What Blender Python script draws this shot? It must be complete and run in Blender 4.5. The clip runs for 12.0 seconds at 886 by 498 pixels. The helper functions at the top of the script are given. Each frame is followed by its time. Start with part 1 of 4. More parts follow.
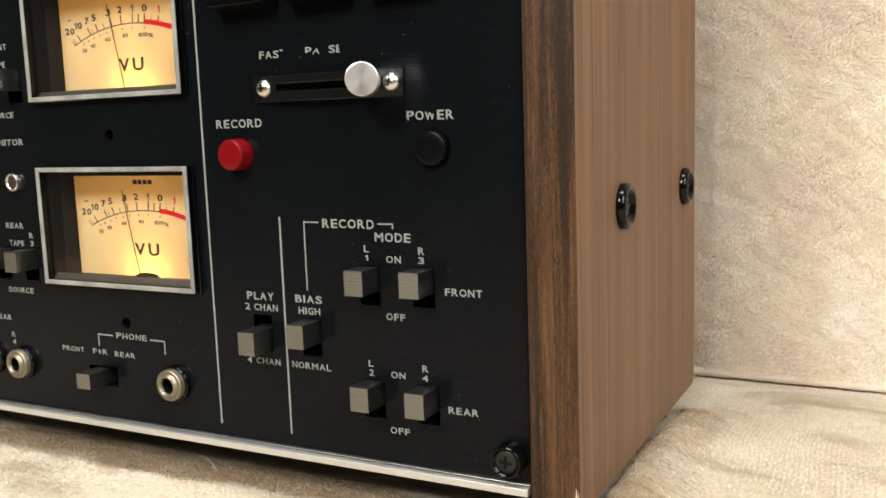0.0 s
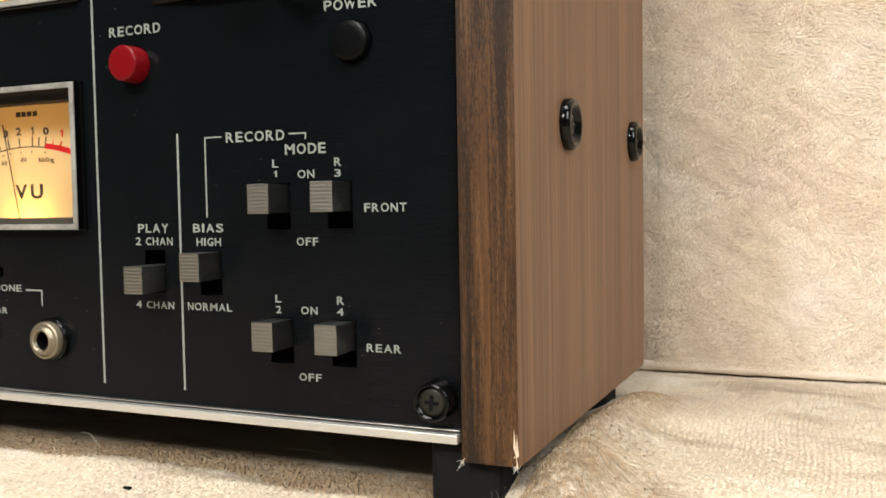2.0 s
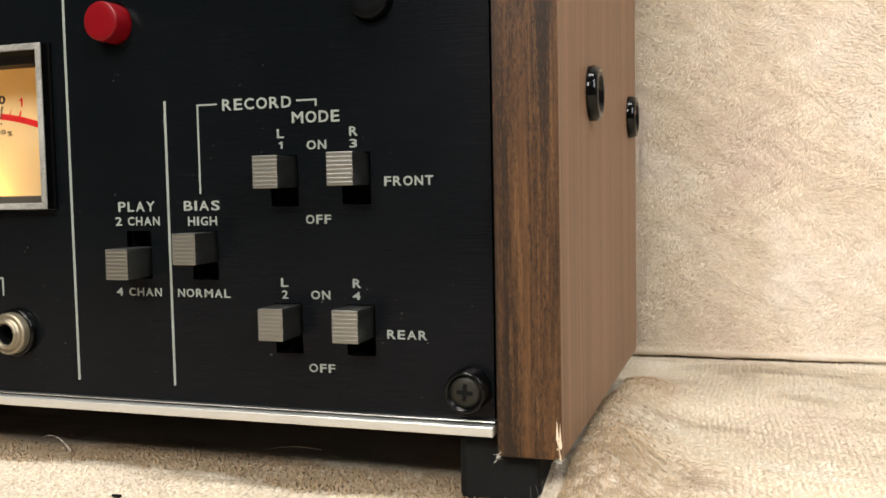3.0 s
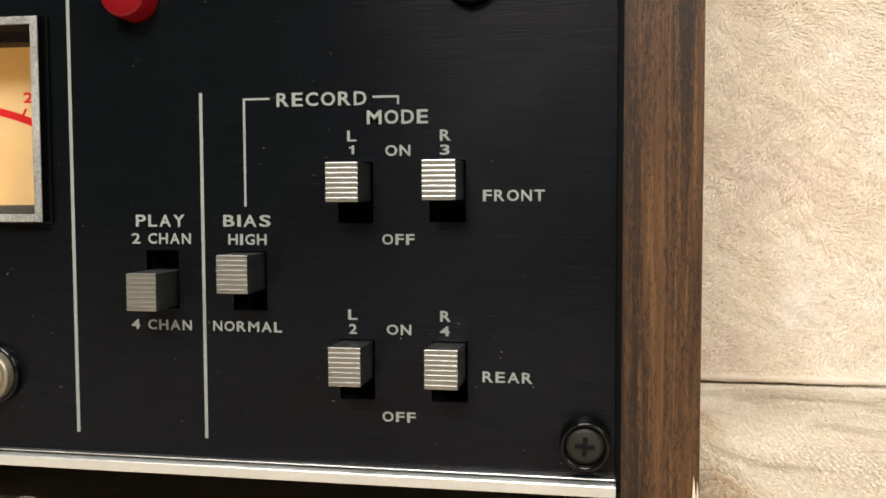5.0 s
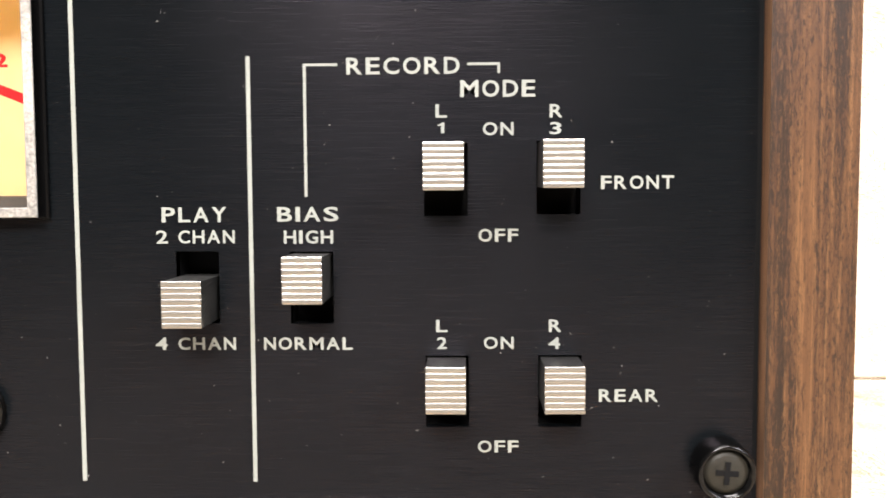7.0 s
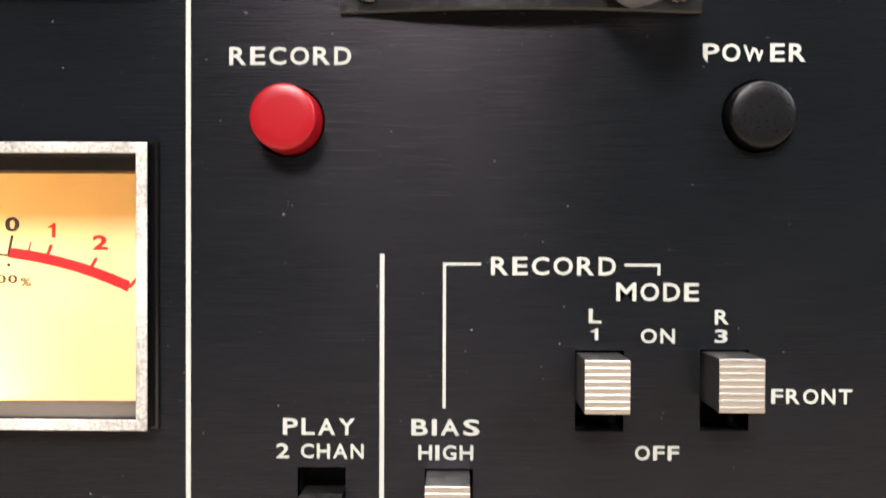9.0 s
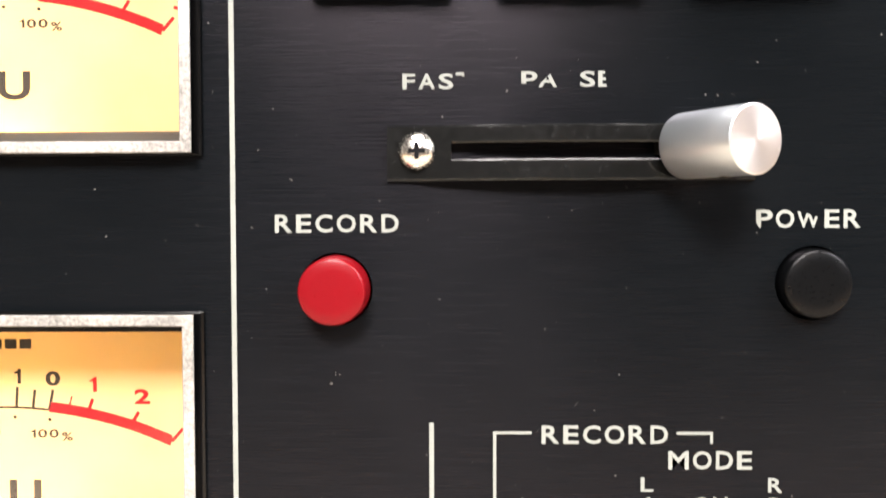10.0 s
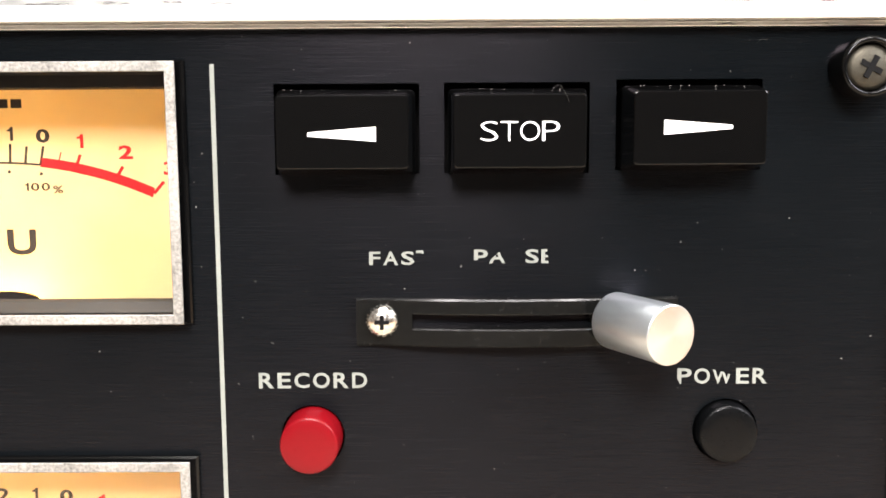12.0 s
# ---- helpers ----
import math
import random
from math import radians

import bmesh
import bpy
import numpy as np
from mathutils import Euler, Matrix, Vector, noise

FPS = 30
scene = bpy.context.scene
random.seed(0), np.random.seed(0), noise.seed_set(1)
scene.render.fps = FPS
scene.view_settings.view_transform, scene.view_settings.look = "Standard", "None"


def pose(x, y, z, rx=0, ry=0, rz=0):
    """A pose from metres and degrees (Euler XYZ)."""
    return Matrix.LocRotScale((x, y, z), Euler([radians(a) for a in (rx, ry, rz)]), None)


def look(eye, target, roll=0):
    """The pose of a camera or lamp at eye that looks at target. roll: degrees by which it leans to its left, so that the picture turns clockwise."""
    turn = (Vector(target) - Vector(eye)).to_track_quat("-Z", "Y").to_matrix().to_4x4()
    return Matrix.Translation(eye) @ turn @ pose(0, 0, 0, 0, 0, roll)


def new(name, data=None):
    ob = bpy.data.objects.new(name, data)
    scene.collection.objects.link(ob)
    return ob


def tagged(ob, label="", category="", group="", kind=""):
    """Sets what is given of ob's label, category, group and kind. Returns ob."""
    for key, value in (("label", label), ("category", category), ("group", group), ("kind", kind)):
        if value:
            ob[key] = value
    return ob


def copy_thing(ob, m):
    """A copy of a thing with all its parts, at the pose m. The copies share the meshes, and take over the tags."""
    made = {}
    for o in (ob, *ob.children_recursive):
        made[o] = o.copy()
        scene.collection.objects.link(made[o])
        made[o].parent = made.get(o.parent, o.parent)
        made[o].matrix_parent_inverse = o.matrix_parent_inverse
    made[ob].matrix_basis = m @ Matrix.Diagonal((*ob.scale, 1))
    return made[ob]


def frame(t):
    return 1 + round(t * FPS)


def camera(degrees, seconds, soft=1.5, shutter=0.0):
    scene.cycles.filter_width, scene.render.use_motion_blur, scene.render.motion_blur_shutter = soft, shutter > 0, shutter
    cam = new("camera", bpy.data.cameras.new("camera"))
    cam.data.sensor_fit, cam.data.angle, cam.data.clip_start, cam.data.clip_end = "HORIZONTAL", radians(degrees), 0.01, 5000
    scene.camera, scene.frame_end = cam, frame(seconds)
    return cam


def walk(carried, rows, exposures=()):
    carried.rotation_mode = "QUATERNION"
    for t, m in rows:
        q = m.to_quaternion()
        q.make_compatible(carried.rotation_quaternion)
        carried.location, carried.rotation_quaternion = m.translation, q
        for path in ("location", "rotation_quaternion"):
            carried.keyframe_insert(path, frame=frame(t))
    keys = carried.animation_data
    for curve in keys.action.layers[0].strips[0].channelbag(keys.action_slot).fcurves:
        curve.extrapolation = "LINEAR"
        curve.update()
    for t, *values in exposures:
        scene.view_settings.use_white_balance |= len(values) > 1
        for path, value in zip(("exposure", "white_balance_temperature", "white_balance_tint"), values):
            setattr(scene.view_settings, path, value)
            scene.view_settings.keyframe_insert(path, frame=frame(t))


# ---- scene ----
cam = camera(51.44, 12.0, soft=1.6, shutter=0.3)
PATH = [
    (0, (0.08941, -0.22157, 0.11623), (-0.00159, -0.04560, 0.08878), -1.94),
    (0.5, (0.09496, -0.21273, 0.10686), (0.00289, -0.03718, 0.08028), -2.23),
    (1, (0.10216, -0.20747, 0.09312), (0.00803, -0.03187, 0.07557), -1.14),
    (1.5, (0.09808, -0.20074, 0.07531), (0.00660, -0.02317, 0.06517), -1.10),
    (2, (0.08039, -0.19360, 0.07100), (0.00006, -0.01074, 0.06055), -0.92),
    (2.5, (0.06747, -0.18957, 0.06763), (-0.00264, -0.00266, 0.05535), -0.78),
    (3, (0.04954, -0.18695, 0.06750), (-0.01271, 0.00269, 0.05473), -1.09),
    (3.2, (0.04466, -0.18478, 0.06604), (-0.01557, 0.00552, 0.05349), -1.23),
    (4.8, (-0.00045, -0.16830, 0.07578), (-0.03439, 0.02788, 0.05681), -0.21),
    (5, (-0.00183, -0.16783, 0.06977), (-0.03772, 0.02858, 0.05809), -0.18),
    (5.5, (-0.01382, -0.15974, 0.06978), (-0.04370, 0.03771, 0.05882), -0.52),
    (6, (-0.02558, -0.15273, 0.06921), (-0.04447, 0.04604, 0.05763), -0.58),
    (6.5, (-0.03477, -0.14811, 0.06849), (-0.04564, 0.05124, 0.05667), -0.50),
    (7, (-0.04617, -0.14429, 0.06913), (-0.05104, 0.05519, 0.05566), -0.30),
    (7.5, (-0.05984, -0.14184, 0.07074), (-0.06226, 0.05764, 0.05648), 0.06),
    (7.7, (-0.06478, -0.13889, 0.07260), (-0.06781, 0.06081, 0.06216), 0.20),
    (9.3, (-0.07033, -0.12997, 0.10075), (-0.07417, 0.06997, 0.09817), 0.20),
    (9.5, (-0.07202, -0.12959, 0.10726), (-0.07560, 0.07030, 0.10169), 0.10),
    (10, (-0.07593, -0.12824, 0.11830), (-0.07968, 0.07162, 0.11163), -0.19),
    (10.5, (-0.07621, -0.12926, 0.13749), (-0.08016, 0.06995, 0.12014), -0.31),
    (11, (-0.07252, -0.13474, 0.14833), (-0.07418, 0.06445, 0.13037), 0.02),
    (11.5, (-0.07108, -0.14073, 0.15322), (-0.07287, 0.05812, 0.13185), -0.15),
    (12, (-0.07174, -0.14363, 0.15593), (-0.07246, 0.05495, 0.13212), -0.31),
]
EXPOSURES = [(0.0, 0.05, 6500, 7), (4.8, 0.1, 6500, 8), (5.5, 0.22, 6500, 7), (6.0, 0.54, 6500, 11), (6.5, 0.92, 6500, 15), (7.5, 1.36, 6500, 16),
             (9.5, 1.3, 6550, 17), (10.5, 1.36, 6500, 16), (11.0, 1.45, 6450, 15), (11.5, 1.45, 6400, 15), (12.0, 1.14, 6450, 15)]
walk(cam, [(t, look(eye, target, roll)) for t, eye, target, roll in PATH], EXPOSURES)

# ---- world and light ----
world = bpy.data.worlds.new("room_air")
scene.world = world
world.use_nodes = True
world.node_tree.nodes["Background"].inputs[0].default_value = (0.9, 0.93, 1.0, 1)
world.node_tree.nodes["Background"].inputs[1].default_value = 0.05


def lamp(name, place, target, size_x, size_y, watts, colour):
    data = bpy.data.lights.new(name, "AREA")
    data.shape, data.size, data.size_y, data.energy, data.color = "RECTANGLE", size_x, size_y, watts, colour
    ob = new(name, data)
    ob.matrix_world = look(place, target)
    return ob


lamp("ceiling_panel_light", (-0.16, -1.4, 1.1), (-0.06, 0, 0.1), 0.55, 0.4, 35, (1.0, 0.97, 0.93))
lamp("ceiling_panel_light", (0.0, -0.33, 1.6), (0.0, -0.1, 0.0), 1.1, 0.3, 21, (1.0, 0.97, 0.93))
# added fill from the right for side board and hung towel; no window there
lamp("side_fill_light", (1.2, -0.85, 1.05), (0.1, 0.1, 0.1), 0.7, 0.9, 26, (0.96, 0.98, 1.0))

# ---- materials ----


def nodes_of(name):
    m = bpy.data.materials.new(name)
    m.use_nodes = True
    t = m.node_tree
    return m, t, t.nodes["Principled BSDF"]


def coords(t, scale):
    tc, mp = t.nodes.new("ShaderNodeTexCoord"), t.nodes.new("ShaderNodeMapping")
    mp.inputs["Scale"].default_value = scale
    t.links.new(tc.outputs["Object"], mp.inputs["Vector"])
    return mp.outputs["Vector"]


def noise_of(t, scale, detail=4.0, rough=0.55, distortion=0.0):
    n = t.nodes.new("ShaderNodeTexNoise")
    n.inputs["Scale"].default_value = 1.0
    n.inputs["Detail"].default_value = detail
    n.inputs["Roughness"].default_value = rough
    n.inputs["Distortion"].default_value = distortion
    t.links.new(coords(t, scale), n.inputs["Vector"])
    return n.outputs["Fac"]


def ramp(t, fac, stops):
    r = t.nodes.new("ShaderNodeValToRGB")
    while len(r.color_ramp.elements) < len(stops):
        r.color_ramp.elements.new(0.5)
    for e, (p, c) in zip(r.color_ramp.elements, stops):
        e.position, e.color = p, (*c, 1)
    t.links.new(fac, r.inputs["Fac"])
    return r.outputs["Color"]


def mix(t, fac, a, b, how="MIX"):
    m = t.nodes.new("ShaderNodeMix")
    m.data_type, m.blend_type = "RGBA", how
    for k, v in ((0, fac), (6, a), (7, b)):
        if hasattr(v, "links"):
            t.links.new(v, m.inputs[k])
        else:
            m.inputs[k].default_value = v if k == 0 else (*v, 1)
    return m.outputs[2]


def bump(t, b, height, strength, distance):
    n = t.nodes.new("ShaderNodeBump")
    n.inputs["Strength"].default_value, n.inputs["Distance"].default_value = strength, distance
    t.links.new(height, n.inputs["Height"])
    t.links.new(n.outputs["Normal"], b.inputs["Normal"])


def surface(name, colour, rough=0.5, metal=0.0, vary=0.12, scale=300.0, rough_vary=0.08, relief=0.0, relief_scale=3000.0, stretch=(1, 1, 1), specular=0.5):
    """A plain surface with a broad and a fine variation in colour, gloss and relief."""
    m, t, b = nodes_of(name)
    broad = noise_of(t, (scale * 0.15 * stretch[0], scale * 0.15 * stretch[1], scale * 0.15 * stretch[2]))
    fine = noise_of(t, (scale * 4 * stretch[0], scale * 4 * stretch[1], scale * 4 * stretch[2]), 6)
    dark, light = [max(0, c * (1 - vary)) for c in colour], [min(1, c * (1 + vary)) for c in colour]
    both = mix(t, 0.5, ramp(t, broad, [(0.3, dark), (0.7, light)]), ramp(t, fine, [(0.3, dark), (0.7, light)]))
    t.links.new(both, b.inputs["Base Color"])
    b.inputs["Metallic"].default_value = metal
    b.inputs["Specular IOR Level"].default_value = specular
    r = ramp(t, fine, [(0.3, [max(0.02, rough - rough_vary)] * 3), (0.7, [min(1, rough + rough_vary)] * 3)])
    t.links.new(r, b.inputs["Roughness"])
    if relief:
        bump(t, b, noise_of(t, tuple(relief_scale * s for s in stretch), 3), 1.0, relief)
    return m


def panel_material():
    """Black anodised aluminium, brushed along x, with scuffs and dust."""
    m, t, b = nodes_of("brushed_black_aluminium")
    streak = noise_of(t, (75, 900, 5600), 6, 0.75)
    broad = noise_of(t, (25, 25, 25), 3)
    base = mix(t, 0.5, ramp(t, streak, [(0.3, (0.0017, 0.0025, 0.0029)), (0.7, (0.0038, 0.0051, 0.0057))]),
               ramp(t, broad, [(0.3, (0.0021, 0.0028, 0.0034)), (0.7, (0.0036, 0.0043, 0.0050))]))
    dust = ramp(t, noise_of(t, (900, 900, 900), 2, 0.5), [(0.735, (0, 0, 0)), (0.765, (1, 1, 1))])
    t.links.new(mix(t, dust, base, (0.09, 0.088, 0.08)), b.inputs["Base Color"])
    b.inputs["Metallic"].default_value = 0.0
    t.links.new(ramp(t, streak, [(0.3, (0.08, 0.08, 0.08)), (0.7, (0.18, 0.18, 0.18))]), b.inputs["Specular IOR Level"])
    rough = ramp(t, mix(t, 0.6, streak, broad), [(0.3, (0.16, 0.16, 0.16)), (0.7, (0.22, 0.22, 0.22))])
    t.links.new(rough, b.inputs["Roughness"])
    b.inputs["Specular Tint"].default_value = (1.0, 0.86, 0.98, 1)
    b.inputs["Anisotropic"].default_value = 0.92
    b.inputs["Anisotropic Rotation"].default_value = 0.25
    tan = t.nodes.new("ShaderNodeTangent")
    tan.direction_type, tan.uv_map = "UV_MAP", "grain"
    t.links.new(tan.outputs[0], b.inputs["Tangent"])
    bump(t, b, streak, 0.7, 0.00002)
    return m


def edge_wood_material():
    """Dark walnut edging: long vertical grain with short black flecks."""
    m, t, b = nodes_of("walnut_edge")
    grain = noise_of(t, (1900, 500, 30), 6, 0.7, 0.5)
    bands = noise_of(t, (230, 150, 7), 4, 0.6, 0.8)
    flecks = noise_of(t, (2600, 1300, 430), 5, 0.75, 1.2)
    base = mix(t, 0.45, ramp(t, grain, [(0.34, (0.020, 0.008, 0.003)), (0.5, (0.050, 0.022, 0.009)), (0.66, (0.158, 0.083, 0.034))]),
               ramp(t, bands, [(0.36, (0.030, 0.012, 0.005)), (0.5, (0.062, 0.027, 0.011)), (0.64, (0.108, 0.050, 0.019))]))
    marks = ramp(t, mix(t, 0.45, flecks, bands), [(0.475, (0.92, 0.92, 0.92)), (0.56, (0, 0, 0))])
    t.links.new(mix(t, marks, base, (0.012, 0.007, 0.004)), b.inputs["Base Color"])
    t.links.new(ramp(t, grain, [(0.3, (0.5, 0.5, 0.5)), (0.7, (0.38, 0.38, 0.38))]), b.inputs["Roughness"])
    b.inputs["Specular IOR Level"].default_value = 0.25
    bump(t, b, mix(t, 0.5, grain, flecks), 0.6, 0.00012)
    return m


def side_wood_material():
    """Walnut-grained laminate: straight vertical streaks, pale and matt."""
    m, t, b = nodes_of("walnut_laminate")
    streak = noise_of(t, (60, 760, 3), 6, 0.7)
    wide = noise_of(t, (30, 125, 1.0), 3, 0.55)
    fine = noise_of(t, (300, 1900, 9), 5, 0.65)
    base = mix(t, 0.52, ramp(t, streak, [(0.37, (0.070, 0.036, 0.020)), (0.5, (0.160, 0.086, 0.050)), (0.63, (0.245, 0.140, 0.087))]),
               ramp(t, wide, [(0.39, (0.078, 0.043, 0.023)), (0.48, (0.160, 0.088, 0.050)), (0.62, (0.215, 0.122, 0.071))]))
    base = mix(t, 0.46, base, ramp(t, fine, [(0.38, (0.050, 0.026, 0.014)), (0.55, (0.225, 0.128, 0.072))]))
    t.links.new(base, b.inputs["Base Color"])
    b.inputs["Roughness"].default_value = 0.52
    b.inputs["Specular IOR Level"].default_value = 0.22
    bump(t, b, fine, 0.4, 0.00005)
    return m


def towel_material(name, low, high, soil=0.0):
    m, t, b = nodes_of(name)
    isle = t.nodes.new("ShaderNodeNewGeometry").outputs["Random Per Island"]
    patch = noise_of(t, (17, 17, 17), 5, 0.65)
    c = mix(t, 0.5, ramp(t, isle, [(0.0, [v * 0.9 for v in low]), (1.0, [min(0.96, v * 1.05) for v in high])]), ramp(t, patch, [(0.34, (low[0], low[1] * 0.97, low[2] * 0.98)), (0.5, (low[0] * 0.5 + high[0] * 0.5, low[1] * 0.5 + high[1] * 0.5, low[2] * 0.45 + high[2] * 0.45)), (0.66, (high[0] * 0.99, high[1] * 1.02, high[2] * 1.03))]))
    if soil:
        stain = ramp(t, noise_of(t, (13, 36, 20), 5, 0.62, 0.5), [(0.50, (0, 0, 0)), (0.64, (soil, soil, soil))])
        c = mix(t, stain, c, (0.40, 0.29, 0.17))
    t.links.new(c, b.inputs["Base Color"])
    b.inputs["Roughness"].default_value = 0.95
    b.inputs["Specular IOR Level"].default_value = 0.15
    b.inputs["Sheen Weight"].default_value = 0.25
    thin, blend = t.nodes.new("ShaderNodeBsdfTranslucent"), t.nodes.new("ShaderNodeMixShader")
    t.links.new(c, thin.inputs["Color"])
    blend.inputs[0].default_value = 0.42
    t.links.new(b.outputs[0], blend.inputs[1])
    t.links.new(thin.outputs[0], blend.inputs[2])
    t.links.new(blend.outputs[0], t.nodes["Material Output"].inputs["Surface"])
    return m


def pane_material():
    m, t, b = nodes_of("clear_window")
    glass, clear, blend = t.nodes.new("ShaderNodeBsdfGlossy"), t.nodes.new("ShaderNodeBsdfTransparent"), t.nodes.new("ShaderNodeMixShader")
    edge, power, scale = t.nodes.new("ShaderNodeLayerWeight"), t.nodes.new("ShaderNodeMath"), t.nodes.new("ShaderNodeMath")
    edge.inputs["Blend"].default_value = 0.5
    power.operation, scale.operation = "POWER", "MULTIPLY_ADD"
    power.inputs[1].default_value = 4.0
    scale.inputs[1].default_value, scale.inputs[2].default_value = 0.5, 0.03
    t.links.new(edge.outputs["Facing"], power.inputs[0])
    t.links.new(power.outputs[0], scale.inputs[0])
    glass.inputs["Roughness"].default_value = 0.05
    t.links.new(scale.outputs[0], blend.inputs[0])
    t.links.new(clear.outputs[0], blend.inputs[1])
    t.links.new(glass.outputs[0], blend.inputs[2])
    t.links.new(blend.outputs[0], t.nodes["Material Output"].inputs["Surface"])
    return m


def translucent(name, low, high, through_light):
    """Thin card or ink that lets the meter's bulb shine through."""
    m, t, b = nodes_of(name)
    spots = noise_of(t, (120, 120, 120), 4)
    c = ramp(t, spots, [(0.3, low), (0.7, high)])
    d, tr, blend = t.nodes.new("ShaderNodeBsdfDiffuse"), t.nodes.new("ShaderNodeBsdfTranslucent"), t.nodes.new("ShaderNodeMixShader")
    t.links.new(c, d.inputs["Color"])
    t.links.new(c, tr.inputs["Color"])
    blend.inputs[0].default_value = through_light
    t.links.new(d.outputs[0], blend.inputs[1])
    t.links.new(tr.outputs[0], blend.inputs[2])
    t.links.new(blend.outputs[0], t.nodes["Material Output"].inputs["Surface"])
    return m


BLACK_METAL = panel_material()
EDGE_WOOD, SIDE_WOOD = edge_wood_material(), side_wood_material()
ALU = surface("satin_aluminium", (0.72, 0.72, 0.70), 0.32, 1.0, 0.08, 400, 0.08, 0.00001, 5000, (0.1, 1, 1))
TRIM = surface("polished_aluminium_trim", (0.74, 0.735, 0.70), 0.38, 0.85, 0.05, 300)
JACK = surface("aged_nickel", (0.27, 0.23, 0.165), 0.42, 0.85, 0.2, 700, 0.1, 0.00002, 2500)
KNOB_FACE = surface("turned_face", (0.78, 0.73, 0.69), 0.34, 1.0, 0.02, 900, 0.012)
KNOB = surface("turned_aluminium", (0.66, 0.72, 0.75), 0.36, 0.95, 0.02, 300, 0.015)
tangent = KNOB_FACE.node_tree.nodes.new("ShaderNodeTangent")
tangent.direction_type, tangent.axis = "RADIAL", "Y"
KNOB_FACE.node_tree.nodes["Principled BSDF"].inputs["Anisotropic"].default_value = 0.4
KNOB_FACE.node_tree.links.new(tangent.outputs[0], KNOB_FACE.node_tree.nodes["Principled BSDF"].inputs["Tangent"])
CAP = surface("cast_grey_metal", (0.27, 0.262, 0.238), 0.36, 1.0, 0.05, 500, 0.02)
CAP_SIDE = surface("dull_grey_metal", (0.235, 0.235, 0.225), 0.33, 1.0, 0.12, 200, 0.05)
CHROME = surface("nickel_plate", (0.72, 0.69, 0.62), 0.24, 1.0, 0.12, 700, 0.1, 0.00001, 3000)
DULL_STEEL = surface("dull_black_steel", (0.017, 0.0155, 0.0115), 0.45, 0.1, 0.4, 900, 0.12, 0.00004, 3500, specular=0.2)
GUNMETAL = surface("tarnished_steel", (0.055, 0.05, 0.038), 0.5, 0.9, 0.35, 900, 0.12, 0.00003, 3500)
BEZEL = surface("worn_silver_paint", (0.27, 0.26, 0.235), 0.5, 0.25, 0.75, 560, 0.1, 0.00003, 2500)
PLASTIC = surface("black_plastic", (0.0016, 0.0016, 0.0016), 0.14, 0.0, 0.05, 900, 0.01, 0.0, 6000, (1, 1, 1), 0.23)
GLOSSY_BLACK = surface("glossy_black_paint", (0.0018, 0.0018, 0.0016), 0.13, 0.0, 0.2, 300, 0.03, specular=0.25)
SLIDE_BLACK = surface("worn_black_enamel", (0.004, 0.0042, 0.004), 0.22, 0.0, 0.3, 300, 0.06, specular=0.3)
BUTTON_BLACK = surface("satin_black_plastic", (0.0016, 0.0018, 0.002), 0.3, 0.0, 0.15, 600, 0.04, specular=0.14)
SHELF = surface("grey_brown_plastic", (0.030, 0.026, 0.020), 0.45, 0.0, 0.25, 300, specular=0.3)
MATT_BLACK = surface("matt_black", (0.003, 0.003, 0.003), 0.75, 0.0, 0.3, 300, specular=0.1)
RUBBER = surface("black_rubber", (0.005, 0.005, 0.005), 0.7, 0.0, 0.25, 300, 0.1, 0.00005, 900, specular=0.15)
RED = surface("red_plastic", (0.135, 0.0022, 0.0045), 0.3, 0.0, 0.08, 300, 0.03, 0.0, 2500, (1, 1, 1), 0.2)
PRINT = surface("cream_print", (0.200, 0.213, 0.188), 0.6, 0.0, 0.12, 900, 0.05)
KEY_PRINT = surface("white_print", (0.80, 0.80, 0.78), 0.5, 0.0, 0.04, 500)
INK = surface("dark_brown_ink", (0.030, 0.020, 0.010), 0.7, 0.0, 0.2, 500)
LINER = surface("dark_brown_liner", (0.012, 0.0095, 0.008), 0.5, 0.0, 0.3, 200, specular=0.15)
LIGHTBOX = surface("white_reflector", (0.85, 0.83, 0.78), 0.8, 0.0, 0.03, 200)
DIAL, PANE = translucent("dial_card", (0.86, 0.73, 0.44), (0.91, 0.79, 0.50), 0.58), pane_material()
RED_INK = translucent("red_ink", (0.86, 0.055, 0.06), (0.92, 0.075, 0.075), 0.68)
SPLINTER = surface("bare_wood_splinter", (0.62, 0.50, 0.36), 0.8, 0.0, 0.15, 900)
TOWEL_WALL = towel_material("beige_terry_hung", (0.72, 0.585, 0.465), (0.94, 0.835, 0.725))
TOWEL_FLOOR = towel_material("beige_terry_laid", (0.67, 0.555, 0.43), (0.89, 0.81, 0.70), 0.6)
DUST = surface("grey_dust", (0.17, 0.165, 0.15), 0.9, 0.0, 0.1, 900)
# brown of the strands added on the towel beside the deck
STRAND_BROWN = surface("brown_strand_tint", (0.37, 0.26, 0.155), 0.95, 0.0, 0.25, 60)
LINT = surface("pale_lint", (0.62, 0.58, 0.50), 0.9, 0.0, 0.1, 900)
PLASTER = surface("painted_plaster", (0.22, 0.21, 0.195), 0.85, 0.0, 0.05, 4, 0.05, 0.0004, 120)
CARPET = surface("brown_carpet", (0.22, 0.15, 0.10), 0.95, 0.0, 0.2, 40, 0.03, 0.002, 300)
OAK = surface("oak_table", (0.36, 0.23, 0.12), 0.45, 0.0, 0.2, 40, 0.08, 0.0002, 200, (0.15, 1, 1))

# ---- mesh helpers (millimetres in, metres out) ----
MM = 0.001


